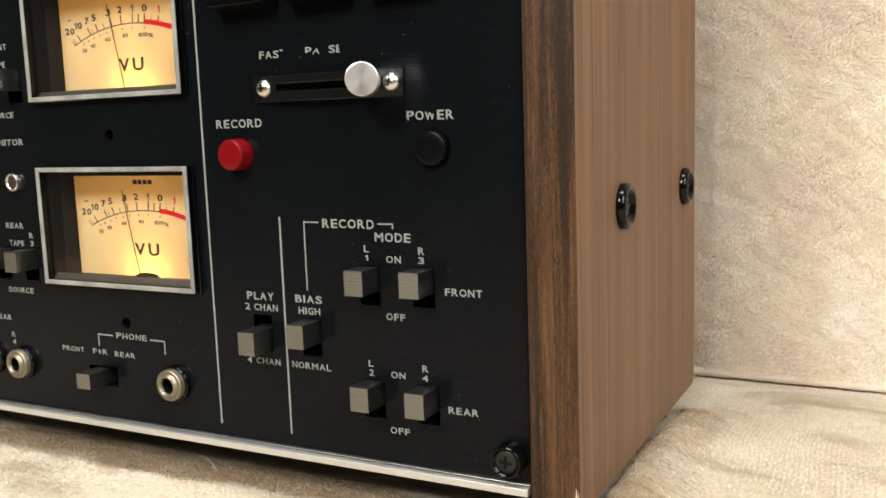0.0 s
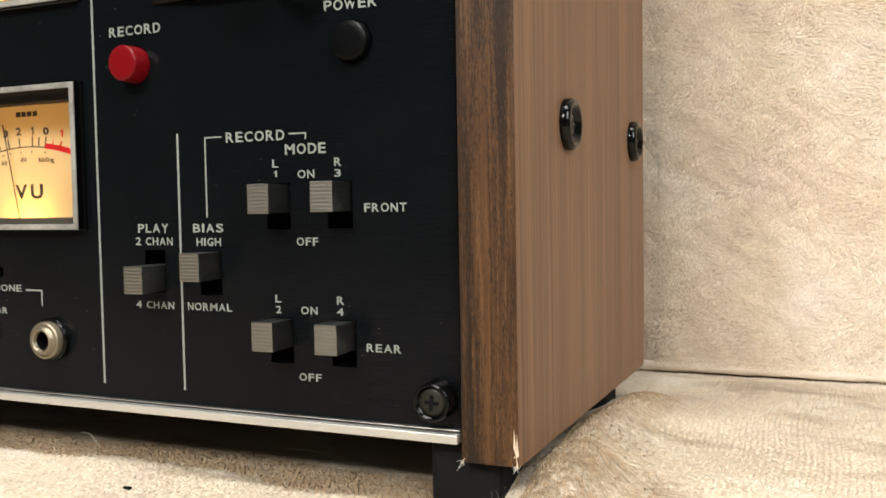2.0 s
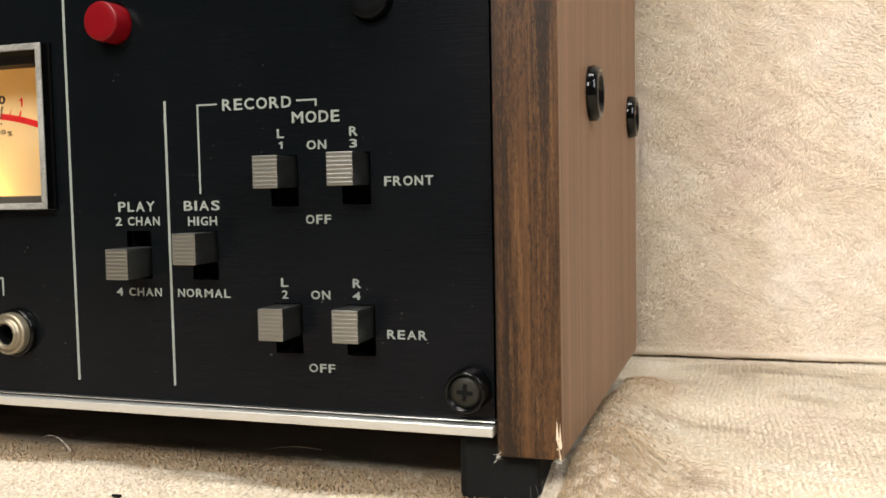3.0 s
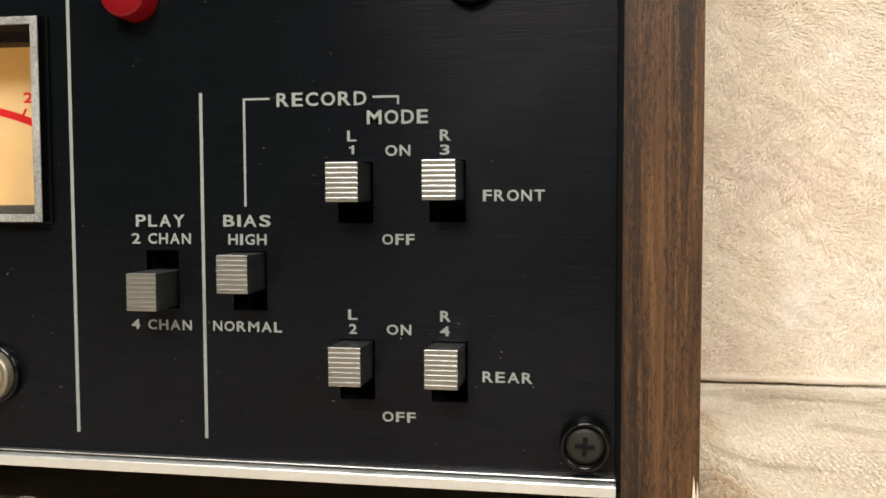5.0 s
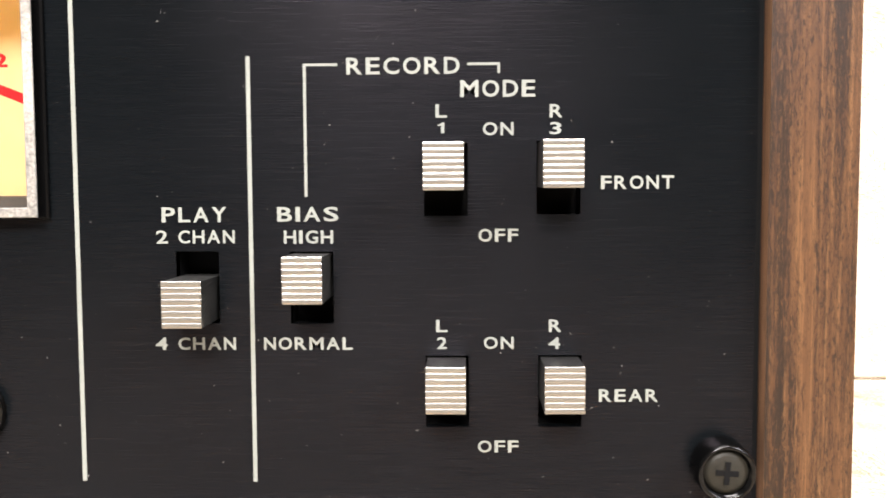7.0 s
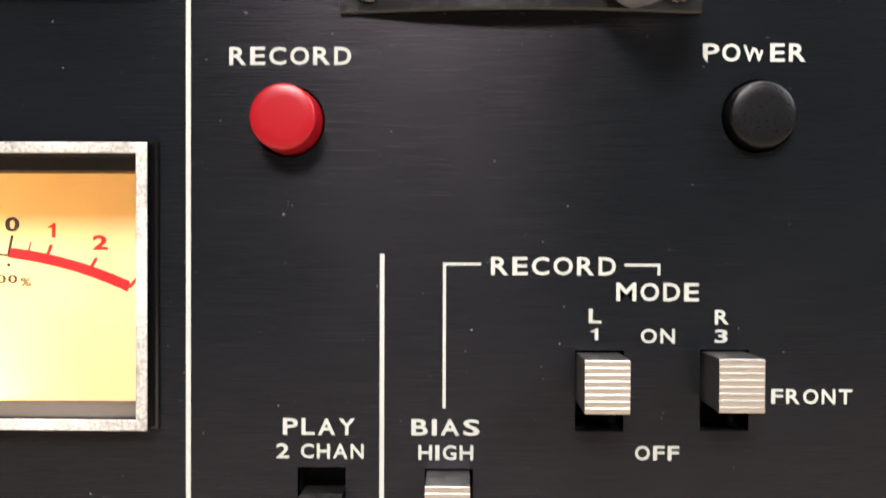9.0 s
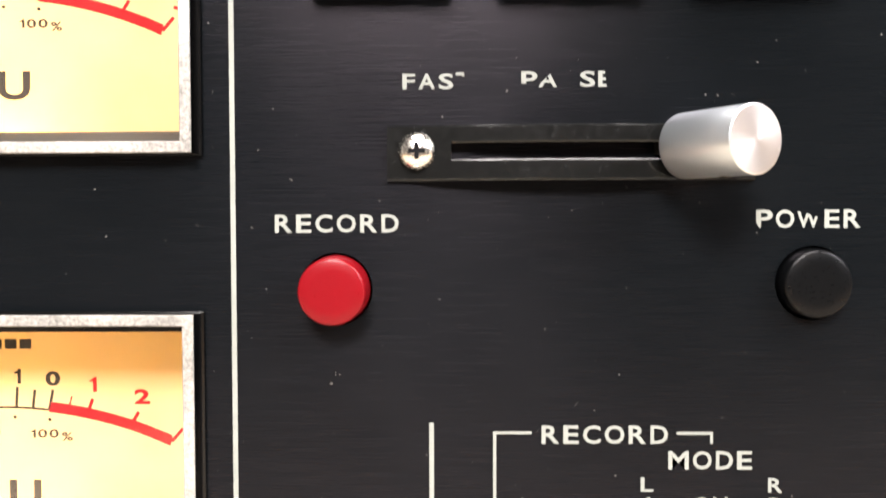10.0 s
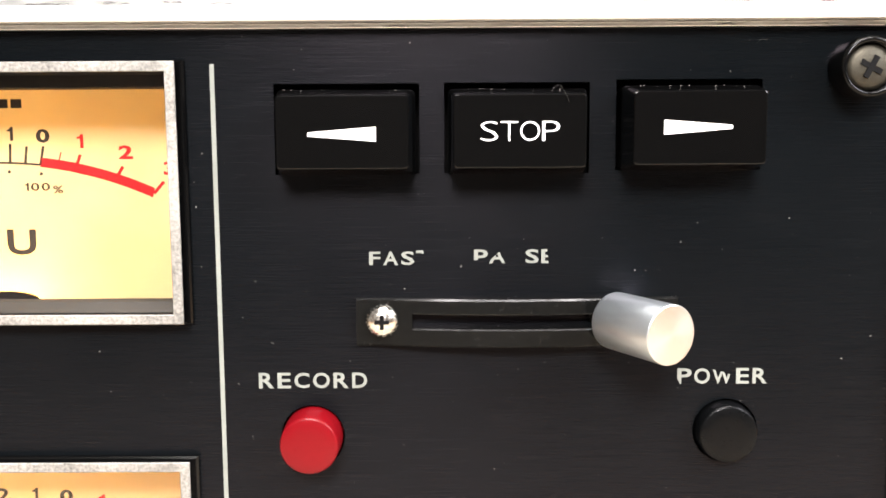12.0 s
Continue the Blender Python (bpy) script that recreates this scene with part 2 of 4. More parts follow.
def make(name, bm, material, parent=None, label="", smooth=False, at=(0, 0, 0)):
    me = bpy.data.meshes.new(name)
    bmesh.ops.recalc_face_normals(bm, faces=bm.faces)
    for v in bm.verts:
        v.co *= MM
    bm.to_mesh(me)
    bm.free()
    me.materials.append(material)
    if smooth:
        for p in me.polygons:
            p.use_smooth = True
    ob = new(name, me)
    ob.parent = parent
    ob.location = [c * MM for c in at]
    if label:
        tagged(ob, label)
    return ob


part = make


def box(x0, x1, y0, y1, z0, z1, bevel=0.0, bm=None, segments=2):
    own = bmesh.new()
    bmesh.ops.create_cube(own, size=1)
    for v in own.verts:
        v.co = Vector(((x0 + x1) / 2 + v.co.x * (x1 - x0), (y0 + y1) / 2 + v.co.y * (y1 - y0), (z0 + z1) / 2 + v.co.z * (z1 - z0)))
    if bevel:
        bmesh.ops.bevel(own, geom=own.edges[:], offset=bevel, segments=segments, affect="EDGES", profile=0.5)
    return own if bm is None else merged(bm, own)


def merged(bm, other):
    me = bpy.data.meshes.new("scratch")
    other.to_mesh(me)
    other.free()
    bm.from_mesh(me)
    bpy.data.meshes.remove(me)
    return bm


def lathe(profile, steps=40, axis="y"):
    """Turns a profile of (radius, along) about the y axis (towards the viewer is -y), or about x."""
    bm = bmesh.new()
    rings = []
    for r, a in profile:
        if r < 1e-6:
            rings.append([bm.verts.new((0, a, 0))])
        else:
            rings.append([bm.verts.new((r * math.cos(2 * math.pi * k / steps), a, r * math.sin(2 * math.pi * k / steps))) for k in range(steps)])
    for p, q in zip(rings, rings[1:]):
        for k in range(steps):
            n = (k + 1) % steps
            if len(p) == 1 and len(q) == 1:
                continue
            if len(p) == 1:
                bm.faces.new((p[0], q[k], q[n]))
            elif len(q) == 1:
                bm.faces.new((p[k], q[0], p[n]))
            else:
                bm.faces.new((p[k], q[k], q[n], p[n]))
    if axis == "x":
        bmesh.ops.rotate(bm, verts=bm.verts, cent=(0, 0, 0), matrix=Matrix.Rotation(radians(90), 3, "Z"))
    return bm


def cross_cut(size, width, depth, y):
    """The dark cross of a screw head, as a sunken plus sign."""
    bm = box(-size, size, y, y + depth, -width, width)
    box(-width, width, y - 0.02, y + depth, -size, size, 0, bm)
    return bm


SPREAD = {"I": 0.3, "L": 0.86, "M": 1.2, "W": 1.4, "O": 1.12, "A": 1.12, "E": 0.88, "F": 0.85, "T": 0.98, "1": 0.5, " ": 0.42, "Y": 1.08, "+": 0.75}
GLYPHS = {}


def glyph(ch, bold):
    """One character of the built-in font as points scaled to a unit square, and its faces."""
    if (ch, bold) not in GLYPHS:
        cu = bpy.data.curves.new("glyph", "FONT")
        cu.body, cu.offset, cu.extrude, cu.resolution_u = ch, bold, 0.01, 3
        ob = bpy.data.objects.new("glyph", cu)
        scene.collection.objects.link(ob)
        bpy.context.view_layer.update()
        me = bpy.data.meshes.new_from_object(ob.evaluated_get(bpy.context.evaluated_depsgraph_get()))
        bpy.data.objects.remove(ob)
        bpy.data.curves.remove(cu)
        pts, faces = [tuple(v.co) for v in me.vertices], [tuple(p.vertices) for p in me.polygons]
        bpy.data.meshes.remove(me)
        if ch == "1":
            flag = ((0.12, 0.0), (0.24, 0.0), (0.24, 0.7), (0.15, 0.7), (0.10, 0.6), (0.0, 0.55), (0.0, 0.46), (0.12, 0.49))
            pts, faces = [(x, y, z) for z in (-0.01, 0.01) for x, y in flag], [tuple(range(8)), tuple(range(8, 16))]
        us, vs = [p[0] for p in pts], [p[1] for p in pts]
        u0, u1, v0, v1 = min(us), max(us), min(vs), max(vs)
        GLYPHS[ch, bold] = [((u - u0) / (u1 - u0), (v - v0) / (v1 - v0), w > 0) for u, v, w in pts], faces
    return GLYPHS[ch, bold]


def lettering(text, x0, x1, z0, z1, parent, material, y=0.0, thick=0.06, bold=0.018, name="lettering", cuts=(), label="", gap=0.24):
    """Words in the built-in font, each letter drawn out wide, set into the given width and height, facing -y."""
    widths = [SPREAD.get(ch, 1.0) for ch in text]
    unit = (x1 - x0) / (sum(widths) + gap * (len(text) - 1))
    bm = bmesh.new()
    x = x0
    for ch, w in zip(text, widths):
        if ch != " ":
            pts, faces = glyph(ch, bold)
            vs = [bm.verts.new((x + u * w * unit, y - (thick if front else 0), z0 + v * (z1 - z0))) for u, v, front in pts]
            for f in faces:
                bm.faces.new([vs[i] for i in f])
        x += (w + gap) * unit
    for place, normal in cuts:
        bmesh.ops.bisect_plane(bm, geom=bm.verts[:] + bm.edges[:] + bm.faces[:], plane_co=place, plane_no=normal, clear_outer=True)
    return make(name, bm, material, parent, label)


# ---- the room: table, walls, ceiling ----
def structure(name, bm, material, label, category):
    return tagged(make(name, bm, material), label, category, kind="structure")


structure("wall_back", box(-2000, 2000, 200, 320, -750, 1700), PLASTER, "plain grey painted wall behind the hung towel", "wall")
structure("wall_front", box(-2000, 2000, -2620, -2500, -750, 1700), PLASTER, "plain grey painted wall", "wall")
structure("wall_left", box(-2120, -2000, -2500, 200, -750, 1700), PLASTER, "plain grey painted wall", "wall")
structure("wall_right", box(2000, 2120, -2500, 200, -750, 1700), PLASTER, "plain grey painted wall", "wall")
structure("ceiling", box(-2000, 2000, -2500, 200, 1700, 1800), PLASTER, "plain grey ceiling", "ceiling")
structure("floor", box(-2000, 2000, -2500, 200, -850, -750), CARPET, "brown carpeted floor", "floor")
table = tagged(new("table"), "plain oak table under the towel", "table")
part("tabletop", box(-800, 800, -420, 196, -35, -6, 3), OAK, table)
for lx in (-760, 700):
    for ly in (-390, 130):
        part("leg", box(lx, lx + 60, ly, ly + 60, -750, -35, 3), OAK, table)


# ---- towels ----
def hump(x, y):
    """Height of the laid towel's ground in mm, with soft folds."""
    h = 1.1 * np.sin(x / 23.0 + y / 31.0) * np.sin(y / 19.0 - x / 57.0)
    h += 8.4 * np.exp(-(((x - 18) / np.where(x < 18, 13, 11)) ** 2)) * np.clip((y + 6) / 22, 0, 1) * np.clip((150 - y) / 70, 0, 1)
    h += 1.6 * np.exp(-(((y + 22 - 0.12 * x) / 9.0) ** 2)) * np.clip((-40 - x) / 60, 0, 1)
    for line, tall, wide in ((26.0, 1.7, 3.0), (34.0, 1.4, 3.0)):
        h += tall * np.exp(-(((y - line - 0.10 * x + 1.6 * np.sin(x / 9.0)) / wide) ** 2)) * np.clip((x - 12) / 8, 0, 1) * np.clip((78 - x) / 25, 0, 1)
    h += 0.4 * np.sin(x / 7.1 + 1.3 * np.sin(y / 11.0)) * np.sin(y / 8.3)
    h *= np.clip((183 - y) / 12, 0, 1)
    under = np.clip((4 - x) / 12, 0, 1) * np.clip((y - 4) / 12, 0, 1)
    return h * (1 - under) - 0.6


def folds(x, z):
    """How far the hung towel stands out from its plane, in mm."""
    return 1.5 * np.sin(x / 31.0 + z / 47.0) + 0.9 * np.sin(z / 17.0 + 1.2 * np.sin(x / 21.0)) + 0.5 * np.sin(x / 9.0 - z / 13.0) + 0.35 * np.sin(x / 2.9 + 1.4 * np.sin(z / 4.1)) * np.sin(z / 2.6 + 1.1 * np.sin(x / 5.3))


def sheet(name, xs, ys, put, material, parent, label=""):
    gx, gy = np.meshgrid(xs, ys)
    co = np.stack(put(gx.ravel(), gy.ravel()), 1) * MM
    w, h = len(xs), len(ys)
    k = (np.arange(h - 1)[:, None] * w + np.arange(w - 1)[None]).ravel()
    faces = np.stack([k, k + 1, k + w + 1, k + w], 1)
    me = bpy.data.meshes.new(name)
    me.from_pydata(co.tolist(), [], faces.tolist())
    for p in me.polygons:
        p.use_smooth = True
    me.materials.append(material)
    ob = new(name, me)
    ob.parent = parent
    if label:
        tagged(ob, label)
    return ob


def pile(name, count, area, put, normal, flow, material, parent, length=2.0, width=0.55, seed=3, rise=1.0, stray=0.5, rows_apart=0.0):
    """Many bent loops of terry yarn standing on a sheet."""
    rng = np.random.default_rng(seed)
    u = rng.uniform(area[0], area[1], count)
    v = rng.uniform(area[2], area[3], count)
    if rows_apart:
        bow = 1.2 * np.sin(v / 27.0) + 0.6 * np.sin(v / 11.0 + 1.0)
        u = (np.round((u - bow) / rows_apart) + rng.normal(0, 0.17, count)) * rows_apart + bow
    n = np.array(normal, float)
    eu = np.array([1.0, 0, 0])
    ev = np.array([0, 1.0, 0]) if abs(n[2]) > 0.5 else np.array([0, 0, 1.0])
    ang = flow(u, v) + rng.normal(0, stray, count)
    lean = rng.uniform(0.6, 1.4, count)
    cross = -np.sin(ang)[:, None] * eu + np.cos(ang)[:, None] * ev
    tall = (length * rng.uniform(0.6, 1.25, count))[:, None]
    half = (width * rng.uniform(0.6, 1.3, count) / 2)[:, None]
    lean = lean[:, None]
    rows = []
    base_u, base_v = u, v
    for f, up, wide in ((0.0, -0.15, 1.0), (0.4, 0.22, 1.15), (0.85, 0.30, 1.0), (1.2, 0.10, 0.5)):
        reach = (f * lean * tall)[:, 0]
        mid = np.stack(put(base_u + np.cos(ang) * reach, base_v + np.sin(ang) * reach), 1) + n * (up * rise * tall - 0.18)
        rows.append(mid - cross * half * wide)
        rows.append(mid + cross * half * wide)
    co = np.stack(rows, 1).reshape(-1, 3) * MM
    k = np.arange(count)[:, None] * 8
    faces = np.stack([np.concatenate([k + a, k + a + 1, k + a + 3, k + a + 2], 1) for a in (0, 2, 4)], 1).reshape(-1, 4)
    me = bpy.data.meshes.new(name)
    me.vertices.add(len(co))
    me.vertices.foreach_set("co", co.ravel())
    me.loops.add(faces.size)
    me.loops.foreach_set("vertex_index", faces.ravel())
    me.polygons.add(len(faces))
    me.polygons.foreach_set("loop_start", np.arange(0, faces.size, 4))
    me.polygons.foreach_set("loop_total", np.full(len(faces), 4))
    me.polygons.foreach_set("use_smooth", np.ones(len(faces), bool))
    me.update()
    me.validate()
    me.materials.append(material)
    ob = new(name, me)
    ob.parent = parent
    return tagged(ob, kind="stuff")


laid = tagged(new("towel"), "brown-stained beige terry towel laid under the deck", "towel")
put_floor = lambda x, y: (x, y, hump(x, y) if hasattr(x, "shape") else 0.0 * x)  # noqa: E731
sheet("cloth", np.arange(-460, 421, 2.0), np.arange(-330, 188, 2.0), put_floor, TOWEL_FLOOR, laid)
flow_floor = lambda x, y: 1.6 + 1.1 * np.sin(x / 37.0 + y / 53.0) + 0.9 * np.sin(y / 23.0 - x / 41.0)  # noqa: E731
pile("terry_nap", 80000, (-260, 16, -95, 26), put_floor, (0, 0, 1), flow_floor, TOWEL_FLOOR, laid, 1.6, 0.55, 3, 1.0, 0.6, 1.6)
pile("terry_nap", 125000, (-4, 215, -70, 189), put_floor, (0, 0, 1), flow_floor, TOWEL_FLOOR, laid, 1.5, 0.55, 4, 1.0, 0.45, 1.6)

# brown strands added along the deck to tint the band of nap there
fluff = tagged(new("edge_strands"), "thin brown strands added on the towel along the deck", "lint")
put_front = lambda u, v: (u, v + 2.2 * np.sin(u / 17.0) + 1.4 * np.sin(u / 6.1), hump(u, v) + 0.4)  # noqa: E731
put_side = lambda u, v: (12 + 0.12 * u * u + 1.2 * np.sin(v / 13.0), v, hump(12 + 0.12 * u * u, v) + 0.4)  # noqa: E731
pile("fluff", 8500, (-255, 14, 2.5, 19), put_front, (0, 0, 1), lambda u, v: -1.2 + 0.9 * np.sin(u / 11.0), STRAND_BROWN, fluff, 2.8, 0.2, 21, 1.1, 0.9)
pile("fluff", 2300, (0, 11, -3, 128), put_side, (0, 0, 1), lambda u, v: 0.3 + 0.7 * np.sin(v / 7.0), STRAND_BROWN, fluff, 2.2, 0.14, 22, 1.2, 1.1)
pile("fluff", 900, (0, 15, -3, 34), put_side, (0, 0, 1), lambda u, v: 0.3 + 0.7 * np.sin(v / 7.0), STRAND_BROWN, fluff, 2.2, 0.14, 23, 1.2, 1.1)

hung = tagged(new("towel"), "beige terry towel hung behind the deck, hem touching the table", "towel")
put_wall = lambda x, z: (x, 185.5 - folds(x, z) if hasattr(x, "shape") else 0.0 * x, z)  # noqa: E731
sheet("cloth", np.arange(-460, 421, 3.0), np.arange(1.0, 420, 3.0), put_wall, TOWEL_WALL, hung)
flow_wall = lambda x, z: -0.9 + 1.2 * np.sin(x / 21.0 + z / 33.0) + 1.0 * np.sin(z / 15.0 - x / 27.0) + 0.8 * np.sin(x / 6.3 + 1.5 * np.sin(z / 7.7))  # noqa: E731
pile("terry_nap", 205000, (-20, 215, 5.0, 225), put_wall, (0, -1, 0), flow_wall, TOWEL_WALL, hung, 2.6, 0.32, 5, 0.9, 0.45)
hem = bmesh.new()
for i in range(221):
    x = -460 + i * 4.0
    r = 0.68 + 0.05 * math.sin(x / 5.3) + 0.05 * math.sin(x / 2.1)
    for k in range(8):
        a = 2 * math.pi * k / 8
        hem.verts.new((x, 183.2 - 0.4 * math.sin(x / 31.0) + 1.2 * r * math.cos(a), 2.3 + 0.1 * math.sin(x / 43.0) + 2.7 * r * math.sin(a)))
hem.verts.ensure_lookup_table()
for i in range(220):
    for k in range(8):
        a, b = i * 8 + k, i * 8 + (k + 1) % 8
        hem.faces.new((hem.verts[a], hem.verts[b], hem.verts[b + 8], hem.verts[a + 8]))
part("hem", hem, TOWEL_WALL, hung, "thick stitched towel hem", smooth=True)

put_hem = lambda x, z: (x, 182.5 - 0.4 * np.sin(x / 31.0) + 0 * z, z)  # noqa: E731
pile("terry_nap", 4200, (8, 215, 1.6, 5.0), put_hem, (0, -1, 0), lambda x, z: 1.2 + 0.9 * np.sin(x / 13.0), TOWEL_WALL, hung, 0.9, 0.4, 9, 0.8, 0.8)

# ---- the tape deck ----
deck = tagged(new("tape_deck"), "black reel tape deck with walnut sides and two lit meters", "tape deck")
LEFT, BOTTOM, TOP = -410.0, 18.3, 172.6

SLOTS = [(-49.2, 70.3), (-31.6, 70.5), (-88.6, 53.4), (-70.45, 53.3), (-49.1, 36.7), (-31.3, 36.75), (-190.7, 70.6), (-204.9, 70.6), (-190.9, 133.3), (-205.1, 133.3)]
SLOT_W, SLOT_H = 6.85, 11.5
KEY_SPOTS = [(-87.05, 157.3), (-60.75, 157.35), (-34.2, 157.7)]
METERS = [(-147.1, 84.9), (-147.1, 147.6)]
holes = [(x - SLOT_W / 2, x + SLOT_W / 2, z - SLOT_H / 2, z + SLOT_H / 2) for x, z in SLOTS]
holes.append((-166.0, -152.6, 29.3, 36.2))
holes += [(x - 11.25, x + 11.25, z - 6.85, z + 7.15) for x, z in KEY_SPOTS]
holes += [(x - 33.4, x + 33.9, z - 19.3, z + 19.3) for x, z in METERS]
ROUNDS = [(-147.5, 115.4, 1.9), (-146.7, 52.3, 1.9), (-93.35, 108.4, 5.15), (-27.1, 109.15, 5.2)]


def panel_mesh():
    """A plate with square and round openings that go through it."""
    bm = bmesh.new()
    squares = holes + [(x - r - 0.8, x + r + 0.8, z - r - 0.8, z + r + 0.8) for x, z, r in ROUNDS]
    xs = sorted({LEFT, -0.9, *(h[0] for h in squares), *(h[1] for h in squares)})
    zs = sorted({BOTTOM, TOP, *(h[2] for h in squares), *(h[3] for h in squares)})
    verts = {}

    def vert(x, z):
        if (x, z) not in verts:
            verts[x, z] = bm.verts.new((x, 0, z))
        return verts[x, z]

    for x0, x1 in zip(xs, xs[1:]):
        for z0, z1 in zip(zs, zs[1:]):
            cx, cz = (x0 + x1) / 2, (z0 + z1) / 2
            if not any(h[0] < cx < h[1] and h[2] < cz < h[3] for h in squares):
                bm.faces.new((vert(x0, z0), vert(x1, z0), vert(x1, z1), vert(x0, z1)))
    n = 32
    for x, z, r in ROUNDS:
        ring, outer = [], []
        for k in range(n):
            a = 2 * math.pi * (k + 0.5) / n
            c, s = math.cos(a), math.sin(a)
            q = (r + 0.8) / max(abs(c), abs(s))
            ring.append(bm.verts.new((x + r * c, 0, z + r * s)))
            outer.append(bm.verts.new((x + q * c, 0, z + q * s)))
        for k in range(n):
            m = (k + 1) % n
            bm.faces.new((ring[k], outer[k], outer[m], ring[m]))
            a, b = outer[k].co, outer[m].co
            if abs(a.x - b.x) > 0.01 and abs(a.z - b.z) > 0.01:
                bm.faces.new((outer[k], bm.verts.new((a.x if abs(a.x - x) > abs(b.x - x) else b.x, 0, a.z if abs(a.z - z) > abs(b.z - z) else b.z)), outer[m]))
    rim = [e for e in bm.edges if e.is_boundary]
    res = bmesh.ops.extrude_edge_only(bm, edges=rim)
    for v in res["geom"]:
        if isinstance(v, bmesh.types.BMVert):
            v.co.y = 2.0
    uv = bm.loops.layers.uv.new("grain")
    for f in bm.faces:
        for lp in f.loops:
            lp[uv].uv = (lp.vert.co.x * 0.01, lp.vert.co.z * 0.01 + lp.vert.co.y * 0.01)
    return bm


part("front_panel", panel_mesh(), BLACK_METAL, deck, "black brushed aluminium front panel with dust specks")


def pocket(x0, x1, z0, z1, depth, bm=None):
    """A five-sided dark recess behind an opening."""
    own = bmesh.new()
    a = [own.verts.new((x, 1.9, z)) for x, z in ((x0, z0), (x1, z0), (x1, z1), (x0, z1))]
    b = [own.verts.new((v.co.x, depth, v.co.z)) for v in a]
    for k in range(4):
        own.faces.new((a[k], a[(k + 1) % 4], b[(k + 1) % 4], b[k]))
    own.faces.new(b)
    return own


for x, z in SLOTS:
    part("slot", pocket(x - 3.5, x + 3.5, z - 5.9, z + 5.9, 7), MATT_BLACK, deck)
part("slot", pocket(-166.2, -152.4, 29.1, 36.4, 7), MATT_BLACK, deck)
for x, z in KEY_SPOTS:
    part("key_well", pocket(x - 11.5, x + 11.5, z - 7, z + 7.4, 7), MATT_BLACK, deck)
for x, z, r in ROUNDS:
    part("socket", pocket(x - r - 0.2, x + r + 0.2, z - r - 0.2, z + r + 0.2, 8), MATT_BLACK, deck)


def ribbed_cap(width=6.05, height=7.2, out=8.6, ribs=8):
    """A square switch cap, its face cut into level rounded ribs that scallop its edges."""
    prof = [(5.0, -height / 2 + 0.2, 0.0)]
    step = height / ribs
    for k in range(ribs):
        z = -height / 2 + k * step
        for f in (0.04, 0.16, 0.33, 0.5, 0.67, 0.84, 0.96):
            swell = math.sin(math.pi * f) ** 0.45
            prof.append((-out + 0.11 * (1 - swell), z + f * step, 0.12 * (1 - swell)))
    prof.append((5.0, height / 2 - 0.2, 0.0))
    bm = bmesh.new()
    l = [bm.verts.new((-width / 2 + d, y, z)) for y, z, d in prof]
    r = [bm.verts.new((width / 2 - d, y, z)) for y, z, d in prof]
    n = len(prof)
    for k in range(n):
        m = (k + 1) % n
        bm.faces.new((l[k], l[m], r[m], r[k]))
    bm.faces.new(l)
    bm.faces.new(r)
    return bm


def dark_sides(cap):
    """The ribbed face is bare metal, the sides are dull grey."""
    cap.data.materials.append(CAP_SIDE)
    for p in cap.data.polygons:
        p.material_index = 0 if p.area < 9e-6 and p.center.y < -0.0075 else 1
    return cap


switch = part("slide_switch", ribbed_cap(), CAP, deck, "grey metal slide switch with ribbed face", at=(-49.4, 0, 72.2))
dark_sides(switch)
for (x, z), up in zip(SLOTS[1:], (1, 0, 1, 1, 1, 1, 1, 1, 1)):
    copy_thing(switch, pose((x - 0.1) * MM, 0, (z + (1.98 if up else -1.7)) * MM))
flat_cap = ribbed_cap(5.3, 6.3, 8.4)
bmesh.ops.rotate(flat_cap, verts=flat_cap.verts, cent=(0, 0, 0), matrix=Matrix.Rotation(radians(90), 3, "Y"))
dark_sides(part("slide_switch", flat_cap, CAP, deck, "grey metal slide switch with ribbed face", at=(-160.2, 0, 32.8)))


# printed lines
def rule(x0, x1, z0, z1):
    part("printed_line", box(x0, x1, -0.05, 0, z0, z1), PRINT, deck)


rule(-108.05, -107.35, 22.1, 167.5)
rule(-80.35, -79.7, 22.0, 89.6)
rule(-71.4, -66.0, 88.0, 88.4)
rule(-71.4, -70.95, 67.7, 88.0)
rule(-45.75, -40.7, 87.95, 88.35)
rule(-41.1, -40.7, 86.7, 87.95)
rule(-160.6, -153.5, 47.2, 47.7)
rule(-160.6, -160.1, 43.3, 47.2)
rule(-136.3, -129.8, 47.0, 47.5)
rule(-130.3, -129.8, 42.8, 47.0)

MODE_WORDS = [
    ("RECORD", -64.6, -46.95, 86.65, 89.25), ("MODE", -46.9, -35.25, 83.05, 85.65), ("L", -50.75, -48.95, 79.9, 81.95), ("1", -50.4, -49.4, 77.5, 79.15),
    ("ON", -43.4, -38.6, 77.1, 79.15), ("R", -33.0, -31.0, 79.8, 81.87), ("3", -33.0, -31.2, 77.2, 79.1), ("FRONT", -25.0, -13.7, 68.65, 70.75),
    ("OFF", -44.1, -37.9, 60.5, 62.55), ("L", -50.85, -49.05, 46.2, 48.15), ("2", -50.7, -49.15, 43.5, 45.4), ("ON", -43.35, -38.6, 43.5, 45.45),
    ("R", -33.05, -31.05, 46.2, 48.2), ("4", -33.15, -31.25, 43.5, 45.36), ("REAR", -25.1, -15.8, 35.05, 37.05), ("OFF", -44.3, -37.85, 26.85, 28.8),
]
